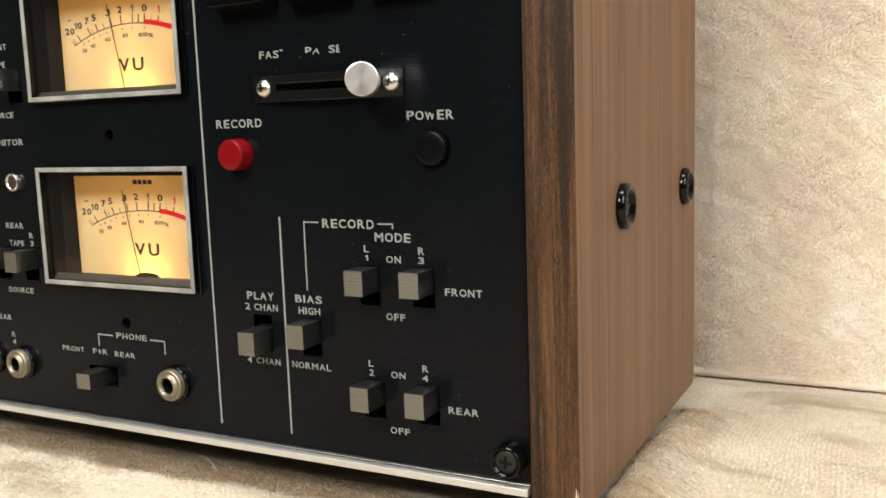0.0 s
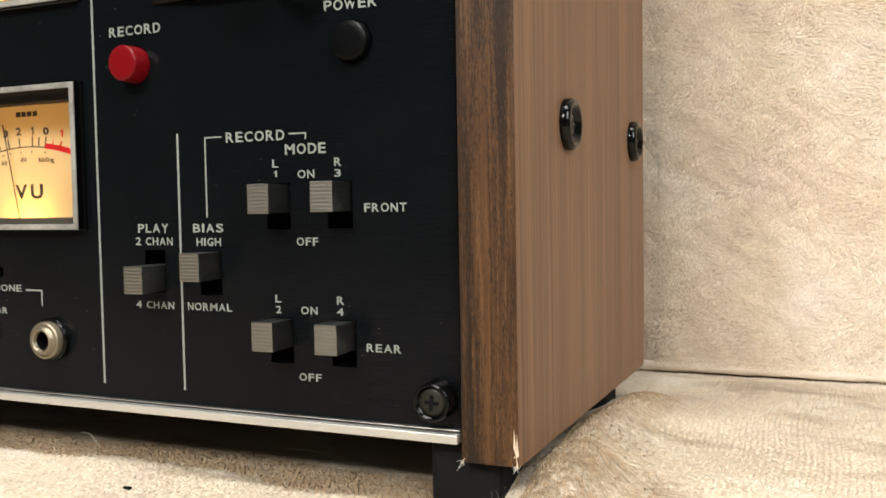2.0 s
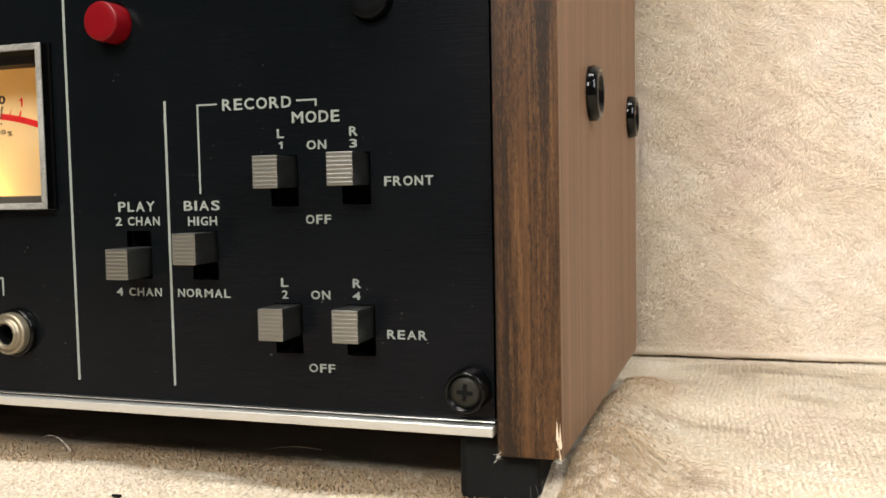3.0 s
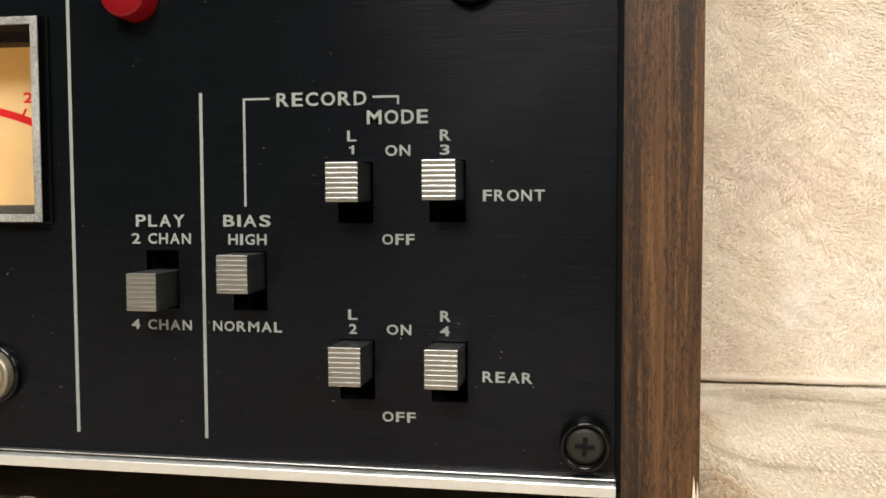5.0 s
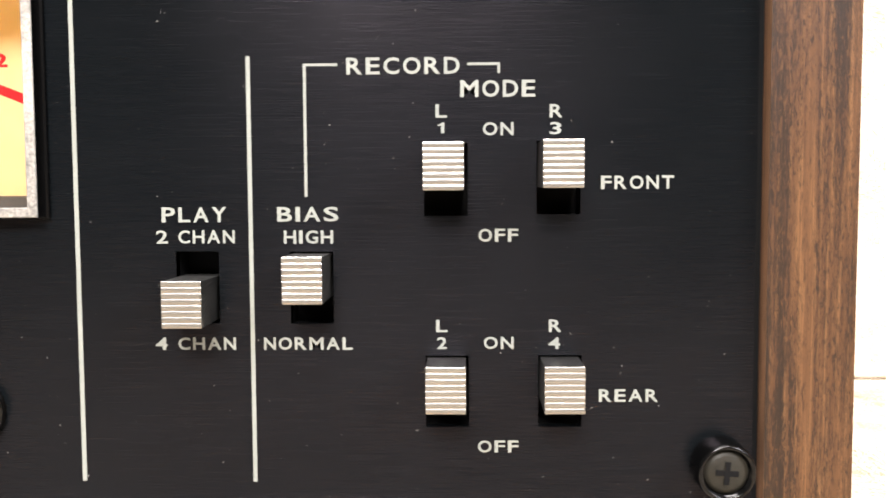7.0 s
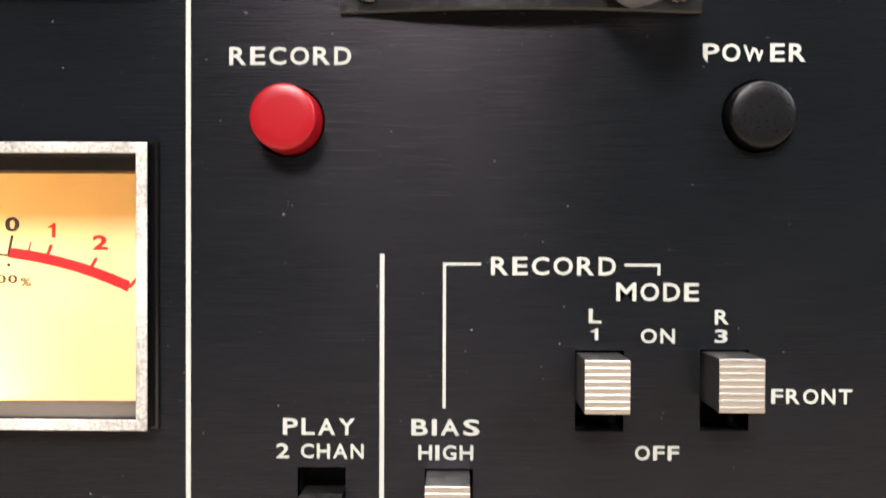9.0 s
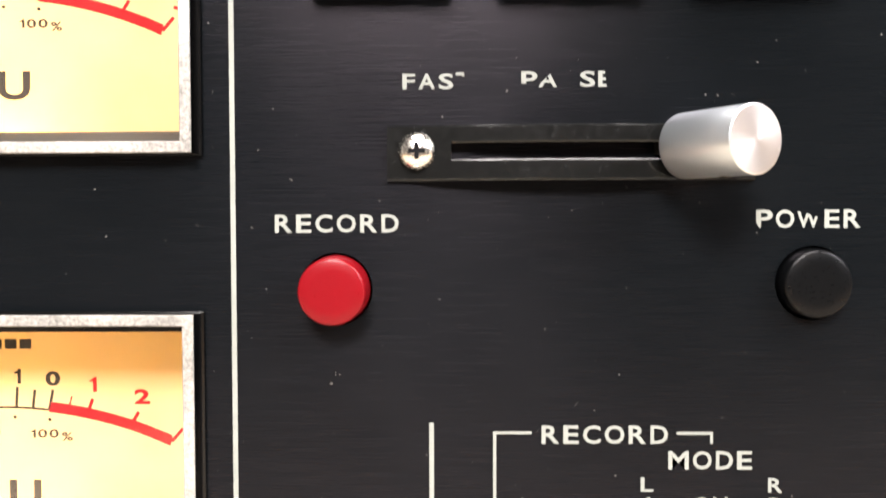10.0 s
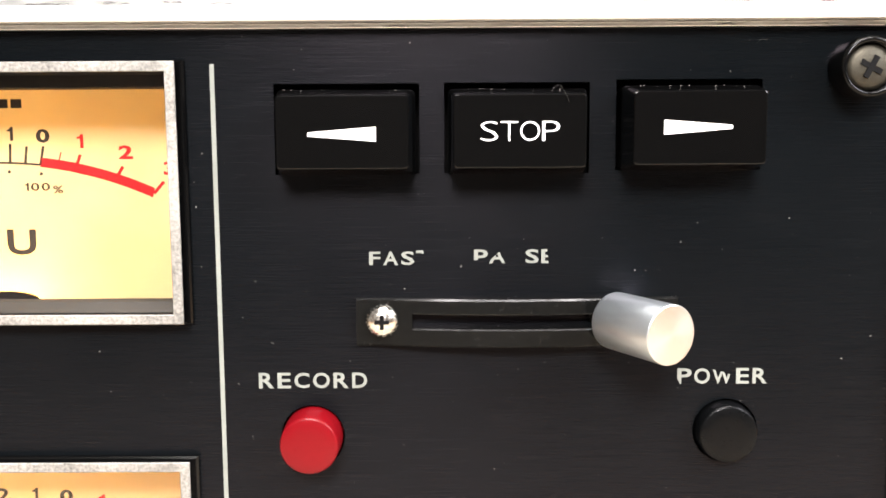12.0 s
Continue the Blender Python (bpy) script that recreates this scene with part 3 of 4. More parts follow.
PLAY_WORDS = [
    ("PLAY", -94.15, -83.85, 63.75, 66.13), ("2 CHAN", -95.1, -82.6, 60.4, 62.5), ("BIAS", -75.8, -66.1, 63.8, 66.1), ("HIGH", -74.8, -67.0, 60.3, 62.4),
    ("4 CHAN", -95.6, -82.75, 43.4, 45.4), ("NORMAL", -78.25, -64.1, 43.4, 45.4), ("RECORD", -101.85, -84.5, 116.35, 118.9),
    ("PHONE", -151.9, -137.9, 46.7, 48.7), ("FRONT", -178.7, -167.9, 40.4, 42.1), ("F+R", -163.7, -156.7, 40.4, 42.2), ("REAR", -153.2, -143.8, 40.2, 42.0),
]
MONITOR_WORDS = [
    ("MONITOR", -208.5, -189.1, 112.9, 115.1), ("REAR", -202.4, -193.2, 83.4, 85.4), ("TAPE", -201.2, -193.7, 77.1, 79.1), ("SOURCE", -204.3, -191.1, 60.0, 61.9),
    ("R", -190.6, -188.6, 80.0, 82.0), ("3", -190.5, -188.7, 77.2, 79.1), ("FRONT", -204.4, -193.2, 145.9, 148.0), ("TAPE", -202.2, -194.6, 139.9, 142.0),
    ("SOURCE", -206.0, -192.8, 122.5, 124.5), ("REAR", -213.5, -204.3, 49.5, 51.4), ("R", -204.9, -203.0, 43.2, 45.0), ("4", -204.8, -203.1, 40.3, 42.3),
]
for word, *where in MODE_WORDS + PLAY_WORDS + MONITOR_WORDS:
    lettering(word, *where, deck, PRINT)
# the word over the power button is worn
lettering("P", -34.95, -32.65, 116.8, 119.35, deck, PRINT, cuts=[((-34.6, 0, 117.0), (-0.8, 0, -0.45))])
lettering("O", -32.25, -29.7, 116.8, 119.35, deck, PRINT)
lettering("W", -29.3, -26.2, 116.8, 119.1, deck, PRINT, cuts=[((-27.0, 0, 118.5), (0.35, 0, 1))])
lettering("ER", -25.55, -20.6, 116.8, 119.35, deck, PRINT)
# words over the lever are partly rubbed off
lettering("FAS", -83.9, -76.8, 136.2, 138.35, deck, PRINT)
lettering("T", -76.5, -74.3, 136.2, 138.5, deck, PRINT, cuts=[((0, 0, 137.95), (0, 0, -1)), ((-75.3, 0, 138), (1, 0, 0.2))])
lettering("P", -67.4, -65.2, 136.3, 138.6, deck, PRINT, cuts=[((-67.4, 0, 136.95), (-0.1, 0, -1))])
lettering("A", -65.0, -62.5, 136.4, 138.6, deck, PRINT, cuts=[((-64.2, 0, 137.5), (-1, 0, 1.1))])
lettering("S", -59.3, -57.2, 136.4, 138.6, deck, PRINT)
lettering("E", -56.8, -54.9, 136.4, 138.6, deck, PRINT, cuts=[((-55.75, 0, 137.4), (1, 0, 0.1))])

# ---- round push buttons ----
def push_button(r, out, edge):
    return lathe([(r + 0.25, 6), (r + 0.2, -0.5), (r, -out + edge), (r - 0.3 * edge, -out + 0.3 * edge), (r - edge, -out), (r * 0.6, -out - 0.05), (0, -out - 0.08)], 48)


part("record_button", push_button(4.6, 5.0, 0.38), RED, deck, "round red plastic push button", True, (-93.35, 0, 108.4))
part("power_button", push_button(4.65, 2.4, 0.4), BUTTON_BLACK, deck, "round black plastic push button", True, (-27.1, 0, 109.15))


# ---- transport keys ----
def key_mesh():
    bm = bmesh.new()
    rings = []
    for w, h, y, r in ((10.6, 6.45, 5.0, 0.7), (10.6, 6.45, -1.2, 0.7), (10.45, 6.3, -1.8, 0.8), (9.85, 5.5, -6.75, 0.6), (9.76, 5.4, -6.95, 0.55), (9.6, 5.24, -7.02, 0.5)):
        ring = []
        for sx, sz, a0 in ((1, 1, 0), (-1, 1, 90), (-1, -1, 180), (1, -1, 270)):
            for k in range(4):
                a = radians(a0 + 30 * k)
                ring.append(bm.verts.new((sx * (w - r) + r * math.cos(a), y, sz * (h - r) + r * math.sin(a))))
        rings.append(ring)
    for p, q in zip(rings, rings[1:]):
        for k in range(16):
            bm.faces.new((p[k], p[(k + 1) % 16], q[(k + 1) % 16], q[k]))
    bm.faces.new(rings[-1])
    return bm


key = part("transport_key", key_mesh(), PLASTIC, deck, "black plastic rectangular key", at=(KEY_SPOTS[0][0], 0, KEY_SPOTS[0][1] - 0.35))
key_set = [key] + [copy_thing(key, pose(x * MM, 0, (z - 0.35) * MM)) for x, z in KEY_SPOTS[1:]]


def wedge(flip):
    bm = bmesh.new()
    pts = [(-5.1, -0.3), (5.0, -1.1), (5.0, 1.1), (-5.1, 0.3)]
    f = bm.faces.new([bm.verts.new((x * flip, -7.03, z)) for x, z in pts])
    g = bmesh.ops.extrude_face_region(bm, geom=[f])
    for v in g["geom"]:
        if isinstance(v, bmesh.types.BMVert):
            v.co.y = -7.1
    return bm


part("rewind_arrow", wedge(1), KEY_PRINT, key_set[0], "white wedge arrow", at=(0, 0, -0.3))
part("forward_arrow", wedge(-1), KEY_PRINT, key_set[2], "white wedge arrow", at=(-0.4, 0, 0.1))
lettering("STOP", -5.85, 5.85, -1.45, 1.45, key_set[1], KEY_PRINT, -7.02, bold=-0.016, gap=0.12)


# ---- lever slide ----
def slide_plate():
    """A long plate that bows towards the viewer, with a slot along it."""
    bm = bmesh.new()
    xs = [-86.0 + 50.7 * k / 40 for k in range(41)]
    out = lambda x: -0.9 - 2.3 * max(0.0, 1 - ((x + 60.65) / 22.5) ** 2)  # noqa: E731
    lo, hi = 123.45, 131.1
    cols = []
    for x in xs:
        y = out(x)
        cols.append([bm.verts.new(c) for c in ((x, 0, lo), (x, y + 0.3, lo), (x, y, lo + 0.3), (x, y, 126.15), (x, y, 128.85), (x, y, hi - 0.3), (x, y + 0.3, hi), (x, 0, hi))])
    lips = [[bm.verts.new((x, out(x) + 0.2, z)) for z in (126.4, 128.6)] for x in xs]
    inner = [[bm.verts.new((x, 4, z)) for z in (126.4, 128.6)] for x in xs]
    cut = [-77.1 <= (a + b) / 2 <= -41.5 for a, b in zip(xs, xs[1:])]
    for i, (p, q) in enumerate(zip(cols, cols[1:])):
        for k in range(7):
            if not (k == 3 and cut[i]):
                bm.faces.new((p[k], q[k], q[k + 1], p[k + 1]))
        if cut[i]:
            for k in (0, 1):
                bm.faces.new((p[3 + k], q[3 + k], lips[i + 1][k], lips[i][k]))
                bm.faces.new((lips[i][k], lips[i + 1][k], inner[i + 1][k], inner[i][k]))
            bm.faces.new((inner[i][0], inner[i + 1][0], inner[i + 1][1], inner[i][1]))
            if i and not cut[i - 1]:
                bm.faces.new((p[3], p[4], lips[i][1], lips[i][0]))
                bm.faces.new((lips[i][0], lips[i][1], inner[i][1], inner[i][0]))
            if not cut[i + 1]:
                bm.faces.new((q[3], q[4], lips[i + 1][1], lips[i + 1][0]))
                bm.faces.new((lips[i + 1][0], lips[i + 1][1], inner[i + 1][1], inner[i + 1][0]))
    bm.faces.new(cols[0])
    bm.faces.new(cols[-1])
    return bm


plate = part("lever_slide", slide_plate(), SLIDE_BLACK, deck, "glossy black bowed slide plate with a slot")
pan_head = lathe([(2.6, -0.8), (2.6, -1.5), (2.35, -2.1), (1.7, -2.6), (0.8, -2.85), (0, -2.9)], 28)
screw = part("screw", pan_head, CHROME, plate, "bright nickel cross-head screw", True, (-81.85, 0, 127.55))
part("cross_slot", cross_cut(1.15, 0.3, 0.6, -2.98), MATT_BLACK, screw)
copy_thing(screw, pose(-38.6 * MM, 0, 127.5 * MM) @ pose(0, 0, 0, 0, 20, 0))

knob = part("lever_knob", lathe([(4.1, 0), (4.4, -0.3), (4.45, -0.7), (4.45, -12.8), (4.38, -12.95), (4.25, -13.0), (0, -13.02)], 56), KNOB, deck, "turned aluminium lever knob, pushed to one end")
knob.data.materials.append(KNOB_FACE)
for p in knob.data.polygons:
    p.use_smooth = abs(p.normal.y) < 0.5
    p.material_index = 1 if p.normal.y < -0.9 else 0
knob.matrix_basis = pose(-45.9 * MM, -3.3 * MM, 127.9 * MM, 0, 0, 28.5)
stem = part("lever_stem", box(-1.2, 1.2, 0, 7, -0.9, 0.9), GUNMETAL, knob)
part("set_screw", lathe([(0.8, 0.3), (0.8, -0.15), (0.35, -0.2), (0.3, 0.2), (0, 0.2)], 14), GUNMETAL, knob, "", True).matrix_basis = pose(0, -8.0 * MM, -4.35 * MM, 90, 0, 0)


# ---- corner screws in cups ----
def corner_screw(x, z, spin, metal):
    cup = lathe([(4.65, 0), (4.55, -4.3), (4.35, -5.0), (4.05, -5.2), (3.7, -5.0), (3.6, -4.0), (0, -4.0)], 40)
    cup = part("screw_cup", cup, PLASTIC, deck, "black screw cup", True, (x, 0, z))
    head = part("screw_head", lathe([(3.45, -3.8), (3.4, -4.2), (2.6, -4.5), (1.2, -4.7), (0, -4.75)], 32), metal, cup, "tarnished cross-head screw", True)
    head.matrix_basis = pose(0, 0, 0, 0, spin, 0)
    part("cross_slot", cross_cut(1.75, 0.42, 0.9, -4.86), MATT_BLACK, head)


corner_screw(-6.1, 25.0, 4, DULL_STEEL)
corner_screw(-8.5, 166.2, 28, GUNMETAL)


# ---- jacks, indicator ----
def jack_mesh():
    return lathe([(5.3, 0), (5.3, -3.3), (5.1, -3.7), (4.7, -3.8), (4.3, -3.7), (3.9, -3.5), (3.8, -4.5), (3.6, -4.8), (3.1, -4.85), (2.75, -4.5), (2.7, 6)], 44)


def jack(x, z):
    ring = part("phone_jack", jack_mesh(), JACK, deck, "round nickel jack socket", True, (x, 0, z))
    part("washer", lathe([(6.1, 0), (6.1, -1.3), (5.8, -1.6), (5.25, -1.6), (5.25, 0)], 44), GLOSSY_BLACK, ring, "glossy black washer", True)
    part("bore", lathe([(2.68, -3.6), (2.6, 6), (0, 6)], 24), MATT_BLACK, ring)


jack(-126.2, 33.5)
jack(-199.6, 34.0)
jack(-216.0, 34.4)
lens = part("indicator", lathe([(2.45, 0), (2.4, -1.2), (1.8, -1.5), (0, -1.6)], 28), surface("dark_red_lens", (0.020, 0.006, 0.006), 0.55), deck, "dark red indicator lens", True, (-195.2, 0, 100.0))
part("ring", lathe([(3.15, 0), (3.15, -1.6), (3.0, -1.8), (2.55, -1.75), (2.45, 0)], 32), CHROME, lens, "bright metal ring", True)

# ---- meters ----
CX, CZ = METERS[0]


def frame_mesh(w0, h0, w1, h1, y0, y1, bevel=0.25):
    """A rectangular ring, outer half sizes w0, h0, inner w1, h1."""
    bm = bmesh.new()
    rings = []
    for w, h, y in ((w0, h0, y0), (w0, h0, y1 + bevel), (w0 - bevel, h0 - bevel, y1), (w1 + bevel, h1 + bevel, y1), (w1, h1, y1 + bevel), (w1, h1, y0)):
        rings.append([bm.verts.new((sx * w, y, sz * h)) for sx, sz in ((1, 1), (-1, 1), (-1, -1), (1, -1))])
    for p, q in zip(rings, rings[1:] + rings[:1]):
        for k in range(4):
            bm.faces.new((p[k], p[(k + 1) % 4], q[(k + 1) % 4], q[k]))
    return bm


def arc_z(dx):
    return math.sqrt(61.9 ** 2 - dx * dx) - 61.9 + 4.7


def swing(dx):
    return math.atan2(dx, arc_z(dx) + 30.2)


def bend(x0, x1, lo, hi, y, n=24):
    bm = bmesh.new()
    pts = [x0 + (x1 - x0) * k / n for k in range(n + 1)]
    grid = [[bm.verts.new((x + 0.35 * h * math.sin(swing(x)), yy, arc_z(x) + h)) for h in (lo, hi) for yy in (y, y - 0.06)] for x in pts]
    for p, q in zip(grid, grid[1:]):
        for a, b in ((0, 1), (1, 3), (3, 2), (2, 0)):
            bm.faces.new((p[a], p[b], q[b], q[a]))
    bm.faces.new(grid[0])
    bm.faces.new(grid[-1])
    return bm


def stroke(dx, h0, h1, wide, y):
    bm = box(-wide / 2, wide / 2, y - 0.06, y, h0, h1)
    a = swing(dx)
    bmesh.ops.rotate(bm, verts=bm.verts, cent=(0, 0, 0), matrix=Matrix.Rotation(a, 3, "Y"))
    bmesh.ops.translate(bm, verts=bm.verts, vec=(dx, 0, arc_z(dx)))
    return bm


FACE = 12.0


def wider(bm, by):
    """Moves the right-hand side of a meter ring outwards."""
    for v in bm.verts:
        if v.co.x > 0:
            v.co.x += by
    return bm


meter = part("vu_meter", wider(frame_mesh(33.85, 20.2, 32.3, 18.65, -2.6, -3.0, 0.12), 0.55), BEZEL, deck, "lit level meter in a worn silver bezel", at=(CX, 0, CZ))
part("housing", wider(frame_mesh(34.6, 20.5, 33.0, 19.0, 2.4, -1.0, 0.3), 0.7), PLASTIC, meter, "black meter housing")
part("collar", wider(frame_mesh(33.8, 20.1, 32.5, 18.75, -0.9, -2.58, 0.02), 0.5), PLASTIC, meter)
part("liner", wider(frame_mesh(33.2, 19.2, 32.5, 18.72, 5.9, -0.88, 0.05), 0.5), MATT_BLACK, meter)
ledge = bmesh.new()
ends = [[ledge.verts.new((x, y, z)) for y, z in ((-0.6, -18.7), (1.2, -17.2), (1.9, -16.85), (2.3, -16.95), (3.0, -18.7))] for x in (-32.4, 32.9)]
for k in range(5):
    ledge.faces.new((ends[0][k], ends[1][k], ends[1][(k + 1) % 5], ends[0][(k + 1) % 5]))
ledge.faces.new(ends[0])
ledge.faces.new(ends[1])
part("ledge", ledge, SHELF, meter, "grey-brown sloping ledge below the dial")
rim = wider(frame_mesh(33.4, 19.25, 32.4, 16.8, FACE, 6.0, 0.1), 0.4)
for v in rim.verts:
    if -17.5 < v.co.z < 0:
        v.co.z -= 1.85
part("liner", rim, LINER, meter, "dark brown inner rim")
face = part("dial", box(-33.2, 33.2, FACE, FACE + 0.5, -18.9, 18.9), DIAL, meter, "cream dial card glowing yellow")
box_back = bmesh.new()
fr = [box_back.verts.new((x, FACE + 0.5, z)) for x, z in ((-33.2, -22.5), (33.2, -22.5), (33.2, 18.9), (-33.2, 18.9))]
bk = [box_back.verts.new((v.co.x, FACE + 16, v.co.z)) for v in fr]
for k in range(4):
    box_back.faces.new((fr[k], fr[(k + 1) % 4], bk[(k + 1) % 4], bk[k]))
box_back.faces.new(bk)
part("light_box", box_back, LIGHTBOX, meter)
part("window", box(-32.45, 32.45, -1.0, -0.9, -18.68, 18.68), PANE, meter, "clear window").visible_shadow = False
hood = lathe([(5.6, 0), (5.4, -0.5), (0, -0.6)], 32)
for v in hood.verts:
    v.co.z *= 0.27
part("pivot_hood", hood, LINER, meter, "dark brown pivot cover", at=(0, FACE - 0.2, -18.7))
G = FACE - 0.01
part("scale_arc", bend(-25.7, 6.95, -0.16, 0.16, G), INK, meter)
part("red_arc", bend(6.95, 25.8, -0.35, 1.25, G), RED_INK, meter, "red overload arc")
for dx, h in ((-25.7, 2.3), (-24.9, 2.3), (-22.8, 2.6), (-17.8, 2.8), (-16.6, 1.8), (-14.3, 2.8), (-11.2, 1.8), (-7.6, 3.0), (-3.2, 3.0), (1.85, 3.2), (4.4, 2.9), (6.95, 3.2)):
    part("tick", stroke(dx, 0.0, h, 0.42 if h > 2.4 else 0.22, G), INK, meter)
for dx, h in ((9.8, 2.6), (12.75, 2.8), (19.4, 2.8), (25.7, 3.0)):
    part("tick", stroke(dx, 0.4, h, 0.22 if dx == 9.8 else 0.5, G), RED_INK, meter)
for text, dx, wide, ink in (("20", -25.6, 4.6, INK), ("10", -21.6, 3.6, INK), ("7", -17.6, 1.9, INK), ("5", -14.5, 1.9, INK), ("3", -8.2, 2.1, INK), ("2", -3.2, 2.1, INK),
                            ("1", 1.9, 1.0, INK), ("0", 6.9, 2.3, INK), ("1", 12.6, 1.1, RED_INK), ("2", 19.6, 2.4, RED_INK), ("3", 26.4, 2.1, RED_INK)):
    a = swing(dx)
    z = arc_z(dx) + 4.85
    x = dx + 3.5 * math.sin(a)
    lettering(text, x - wide / 2, x + wide / 2, z - 1.15, z + 1.15, meter, ink, G, bold=0.03, name="numeral")
for dx in (-21.5, -19.2, -16.5, -13.5, -10.3, -7.2, -2.9, 1.6, 7.0):
    part("dot", lathe([(0.28, 0), (0.28, -0.05), (0, -0.05)], 10), INK, meter, at=(dx, G, arc_z(dx) - 1.5))
for text, dx, wide in (("20", -21.5, 2.2), ("40", -17.2, 2.2), ("60", -10.0, 2.3), ("80", -1.9, 2.3), ("100", 6.2, 4.3), ("%", 9.7, 1.7)):
    lettering(text, dx - wide / 2, dx + wide / 2, arc_z(dx) - 4.45, arc_z(dx) - 3.1, meter, INK, G, bold=0.015, name="numeral")
lettering("V", -5.8, -0.9, -11.0, -6.6, meter, INK, G, bold=0.025)
lettering("U", 0.55, 5.5, -11.0, -6.6, meter, INK, G, bold=0.025)
mark = box(-4.4, -2.5, G - 0.06, G, 13.8, 15.3)
for k in range(1, 4):
    box(-4.4 + 2.3 * k, -2.6 + 2.3 * k, G - 0.06, G, 13.8, 15.3, 0, mark)
part("maker_mark", mark, INK, meter, "dark maker's mark as plain blocks")
part("minus_sign", box(-28.6, -26.6, G - 0.06, G, 7.6, 7.95), INK, meter)
needle = box(-0.13, 0.13, FACE - 1.3, FACE - 1.1, -18, 11.4)
for v in needle.verts:
    f = (v.co.z + 18) / 29.4
    v.co.x += -2.45 - 5.75 * f
part("needle", needle, INK, meter, "thin dark needle at rest")
copy_thing(meter, pose(METERS[1][0] * MM, 0, METERS[1][1] * MM))
# the lower meter's scale is printed a little off centre
for o in meter.children:
    if o.name.split(".")[0] in ("scale_arc", "red_arc", "tick", "numeral", "dot", "lettering", "maker_mark", "minus_sign"):
        o.location.x += 0.6 * MM
        o.location.z -= 0.3 * MM
for x, z in METERS:
    data = bpy.data.lights.new("meter_bulb", "AREA")
    data.shape, data.size, data.size_y, data.energy, data.color = "RECTANGLE", 0.012, 0.003, 0.0128, (1.0, 0.565, 0.175)
    bulb = new("meter_bulb", data)
    bulb.matrix_world = look((x * MM, (FACE + 5) * MM, (z - 20.0) * MM), (x * MM, FACE * MM, (z - 12.0) * MM))

# ---- trims, chassis, upper deck, feet ----
part("bottom_trim", box(LEFT, -0.6, -3.0, 1.9, 15.3, 17.5, 0.25), TRIM, deck, "bright aluminium trim strip")
part("bottom_lip", box(LEFT, -0.6, -1.4, 1.9, 18.0, 18.28, 0.08), ALU, deck)
part("top_lip", box(LEFT, -0.3, -1.2, 1.9, 172.65, 173.4, 0.12), ALU, deck)
part("top_trim", box(LEFT, -0.3, -3.2, 8.0, 173.5, 176.0, 0.3), TRIM, deck, "bright aluminium trim strip")
part("chassis", box(LEFT, -0.2, 32, 128, 15.4, 402, 1), MATT_BLACK, deck, "black steel chassis")
part("edge_filler", box(-1.2, 0.2, 1.2, 3.0, 15.5, 400), MATT_BLACK, deck)
part("chassis_base", box(LEFT, -0.2, 2.2, 31.9, 15.45, 17.9, 0.3), MATT_BLACK, deck)
part("upper_panel", box(LEFT, -0.2, 8.2, 31.8, 174, 400, 0.5), ALU, deck, "brushed aluminium upper panel")
for fx in (-9.8, -400.0):
    for fy in (1.5, 100.0):
        part("foot", box(fx, fx + 18, fy, fy + 18, -1.0, 15.4, 2.0), RUBBER, deck, "black rubber foot")


def side_panel(x0, x1):
    """A board whose corners are slightly rounded, seen along its thickness."""
    bm = bmesh.new()
    pts = []
    for cy, cz, a0, r in ((-2.2, 11.2, 180, 0.4), (136.3, 11.2, 270, 3.0), (136.3, 408.0, 0, 3.0), (-2.2, 408.0, 90, 0.4)):
        sy, sz = (r if cy < 0 else -r), (r if cz < 100 else -r)
        for k in range(5):
            a = radians(a0 + 90 * k / 4)
            pts.append((cy + sy + r * math.cos(a), cz + sz + r * math.sin(a)))
    l = [bm.verts.new((x0, y, z)) for y, z in pts]
    q = [bm.verts.new((x1, y, z)) for y, z in pts]
    for k in range(len(pts)):
        m = (k + 1) % len(pts)
        bm.faces.new((l[k], l[m], q[m], q[k]))
    bm.faces.new(l)
    bm.faces.new(q)
    return bm


def side(x0, x1, outward):
    board = part("side_panel", side_panel(x0, x1), SIDE_WOOD, deck, "walnut-grained side panel")
    board.data.materials.append(EDGE_WOOD)
    for p in board.data.polygons:
        if abs(p.normal.x) < 0.5:
            p.material_index = 1
    for y, z in ((38.4, 90.2), (116.9, 89.9)) if outward else ():
        cup = part("cup_washer", lathe([(6.7, 0), (6.7, 1.6), (6.2, 2.5), (5.4, 2.8), (4.7, 2.5), (4.3, 1.0), (0, 0.8)], 44, "x"), GLOSSY_BLACK, board, "glossy black cup washer", True)
        for v in cup.data.vertices:
            v.co.x = abs(v.co.x)
        cup.location = (x1 * MM, y * MM, z * MM)
        head = part("screw_head", lathe([(4.0, 0.7), (3.6, 1.3), (2.2, 1.7), (0, 1.8)], 32, "x"), GLOSSY_BLACK, cup, "black cross-head screw", True)
        for v in head.data.vertices:
            v.co.x = abs(v.co.x)
        plus = box(1.6, 1.85, -1.6, 1.6, -0.35, 0.35)
        box(1.62, 1.87, -0.35, 0.35, -1.6, 1.6, 0, plus)
        part("cross_slot", plus, GUNMETAL, head)
    return board


right = side(0.25, 13.9, True)
side(LEFT - 14.0, LEFT - 0.3, False)

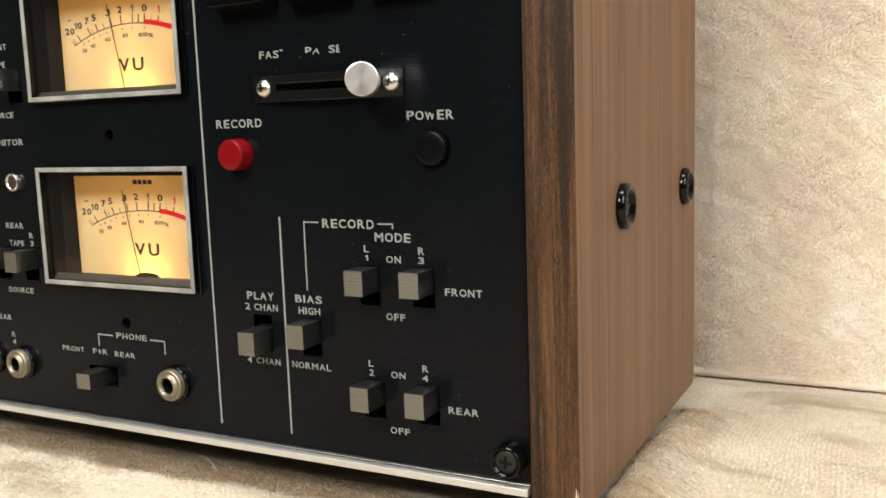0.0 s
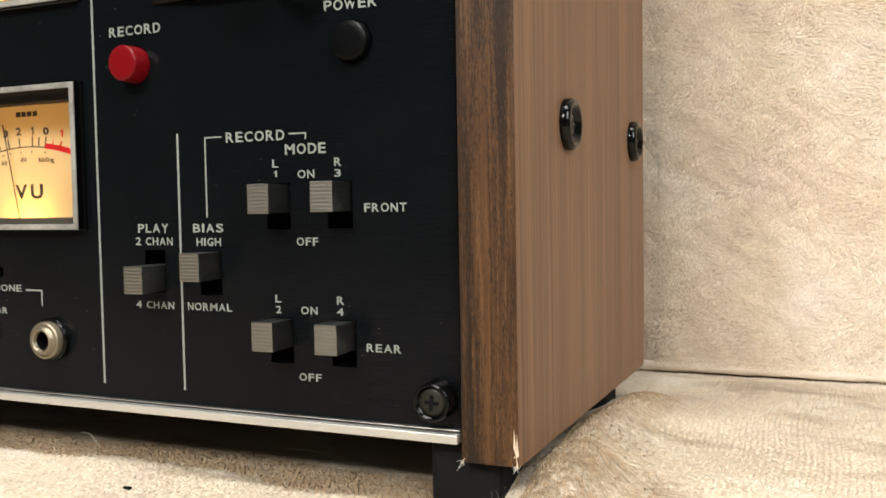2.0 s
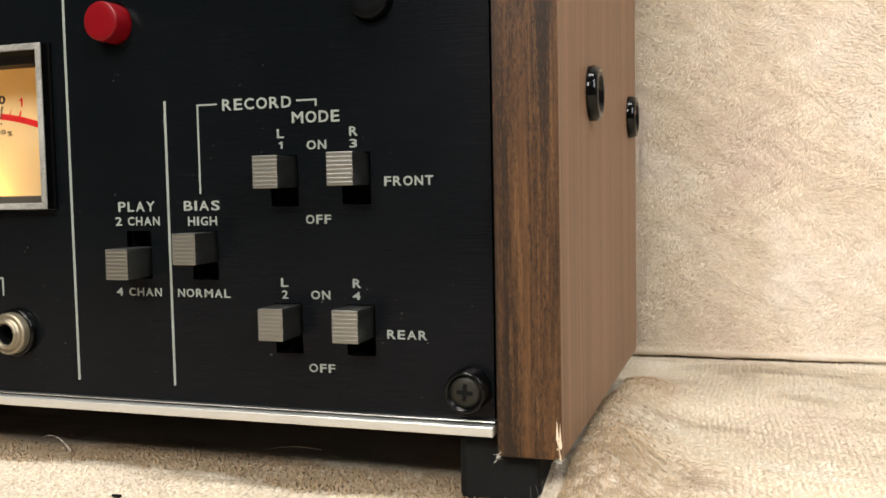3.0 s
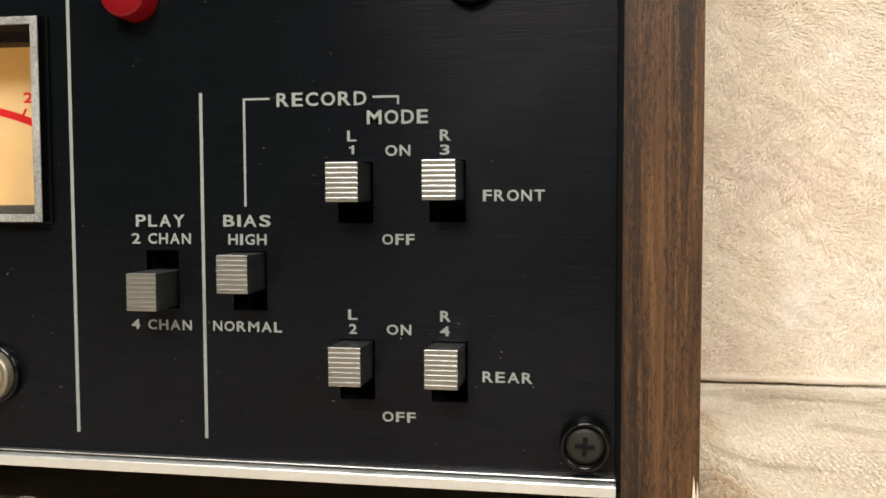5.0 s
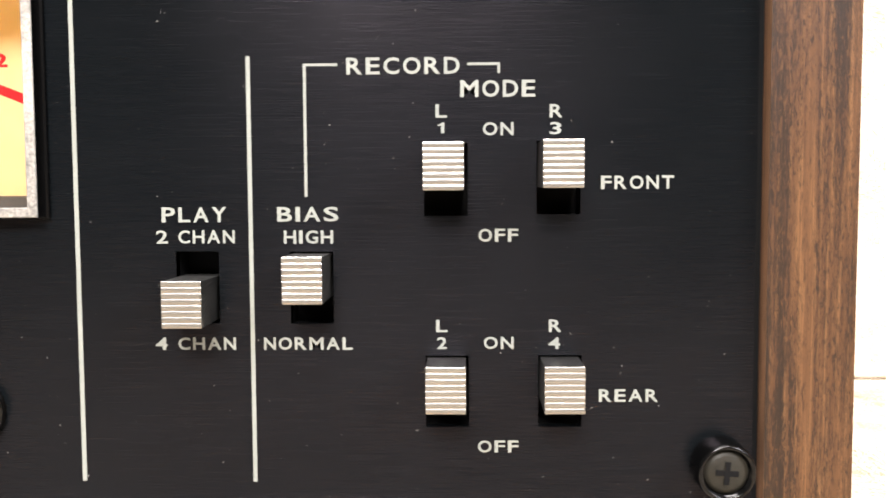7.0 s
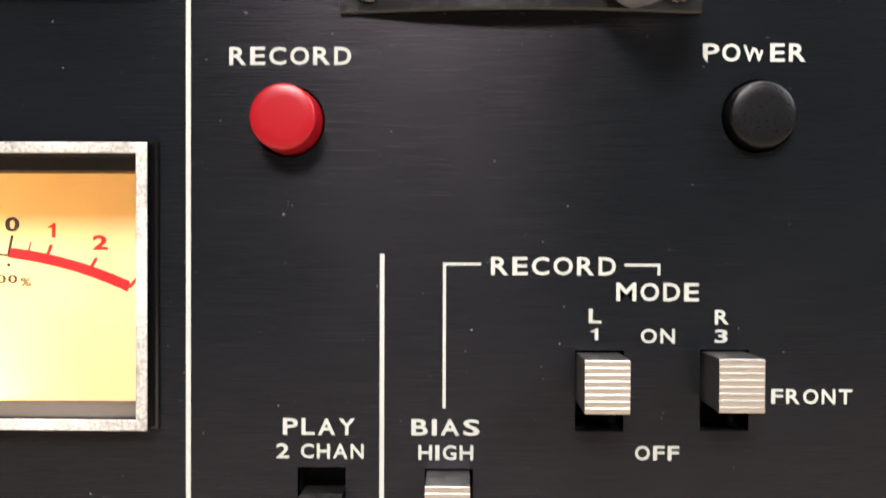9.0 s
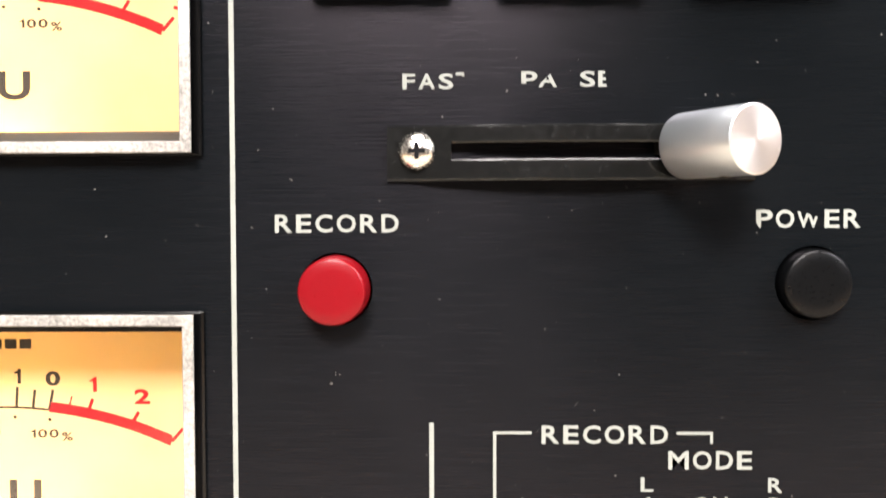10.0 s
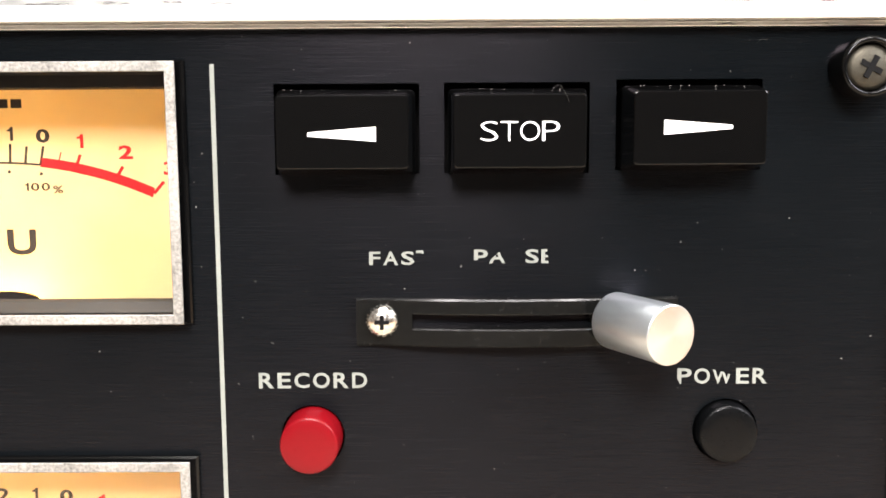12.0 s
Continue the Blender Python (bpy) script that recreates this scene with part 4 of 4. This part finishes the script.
# splintered corner of the board
chip = bmesh.new()
rng = random.Random(5)
for k in range(9):
    z0, z1 = 10.6 + rng.uniform(0, 5), 14 + rng.uniform(0, 7)
    x0 = 13.2 + rng.uniform(-0.5, 0.6)
    w = rng.uniform(0.12, 0.34)
    vs = [chip.verts.new(c) for c in ((x0 - w, -2.35, z0), (x0 + w, -2.45, z0), (x0 + rng.uniform(-0.5, 0.2), -2.3, z1))]
    chip.faces.new(vs)
    tip = chip.verts.new((x0, -1.9, (z0 + z1) / 2))
    for a, b in ((0, 1), (1, 2), (2, 0)):
        chip.faces.new((vs[a], vs[b], tip))
part("splinter", chip, SPLINTER, right, "pale splintered wood corner")


# ---- lint and specks ----
def fibre(points, r, material, name, parent=None, label=""):
    """A thin bent thread through a few points."""
    pts = [Vector(p) for p in points]
    bm = bmesh.new()
    rings = []
    for k, p in enumerate(pts):
        d = (pts[min(k + 1, len(pts) - 1)] - pts[max(k - 1, 0)]).normalized()
        a = d.orthogonal().normalized()
        b = d.cross(a)
        rings.append([bm.verts.new(p + r * (math.cos(q) * a + math.sin(q) * b)) for q in (0, 1.57, 3.14, 4.71)])
    for p, q in zip(rings, rings[1:]):
        for k in range(4):
            bm.faces.new((p[k], p[(k + 1) % 4], q[(k + 1) % 4], q[k]))
    return make(name, bm, material, parent, label, True)


def curl(x, y, z, dx, dz, bulge, n=7, dy=0.0):
    return [(x + dx * k / n, y + dy * k / n, z + dz * k / n + bulge * math.sin(math.pi * k / n)) for k in range(n + 1)]


for spot in (
             (curl(-24.0, -0.1, 170.4, 1.6, 0.1, 0.4), 0.028), (curl(-60.0, -0.1, 92.0, 0.5, 0.6, 0), 0.035), (curl(-93.5, -0.1, 96.2, 0.1, 0.9, 0), 0.028)):
    fibre(spot[0], 0.016, DUST, "lint_fibre", deck)
fibre(curl(-56.2, -7.1, 162.7, 2.6, -1.6, 1.7), 0.011, DUST, "lint_fibre", deck)
speck = box(-84.4, -82.0, -19.4, -18.5, 0.6, 1.3, 0.3)
tagged(make("dark_speck", speck, MATT_BLACK), "small dark crumb lying on the beige towel", "crumb")
for pts in (curl(-134.0, 15.7, 1.6, 16.0, -0.4, 2.0, 9, -8.0), curl(-68.5, 21.6, 1.2, 14.5, 0.2, 0.8, 8, 2.8)):
    tagged(fibre(pts, 0.11, LINT, "lint_thread"), "loose pale thread lying on the beige towel", "lint")
rng = random.Random(11)
for cx in (0.3, 13.6):
    for k in range(14):
        a, b = rng.uniform(-1.1, 0.9), rng.uniform(-1.8, 0.8)
        fibre(curl(cx, -2.3, 11.4, a, b, rng.uniform(-0.6, 0.6), 5, rng.uniform(-1.2, 0.2)), 0.028, LINT, "lint_fibre", right)
for k in range(18):
    x, y = rng.uniform(6, 15), rng.uniform(-2, 8)
    fibre(curl(x, y, 0.8, rng.uniform(-2, 2), rng.uniform(1.0, 4.5), rng.uniform(-0.8, 0.8), 6, rng.uniform(-2, 1)), 0.035, DUST, "lint_fibre", right)
# grey dust lying on the panel and along the edges of the keys
dust = bmesh.new()
rng = random.Random(23)


def grain_of(x, y, z, r):
    ring = [dust.verts.new((x + r * rng.uniform(0.5, 1.2) * math.cos(a), y, z + r * rng.uniform(0.5, 1.2) * math.sin(a))) for a in (0, 1.26, 2.5, 3.8, 5.0)]
    tip = dust.verts.new((x, y - r * 0.5, z))
    for k in range(5):
        dust.faces.new((ring[k], ring[(k + 1) % 5], tip))


for k in range(170):
    x, z = rng.uniform(-130, -1), rng.uniform(20, 172)
    if not any(h[0] - 1 < x < h[1] + 1 and h[2] - 1 < z < h[3] + 1 for h in holes):
        grain_of(x, -0.02, z, rng.choice((0.05, 0.06, 0.08, 0.12, 0.16)))
for x, z in KEY_SPOTS:
    for k in range(13):
        grain_of(x + rng.uniform(-10.2, 10.2), rng.uniform(-5.5, -1.6), z + 5.95 + rng.uniform(-0.1, 0.1), rng.uniform(0.05, 0.12))
    for k in range(10):
        grain_of(x + rng.choice((-1, 1)) * 10.35, -2.2, z + rng.uniform(-6, 5.5), rng.uniform(0.04, 0.09))
tagged(part("dust", dust, DUST, deck), "scattered grey dust specks", kind="stuff")
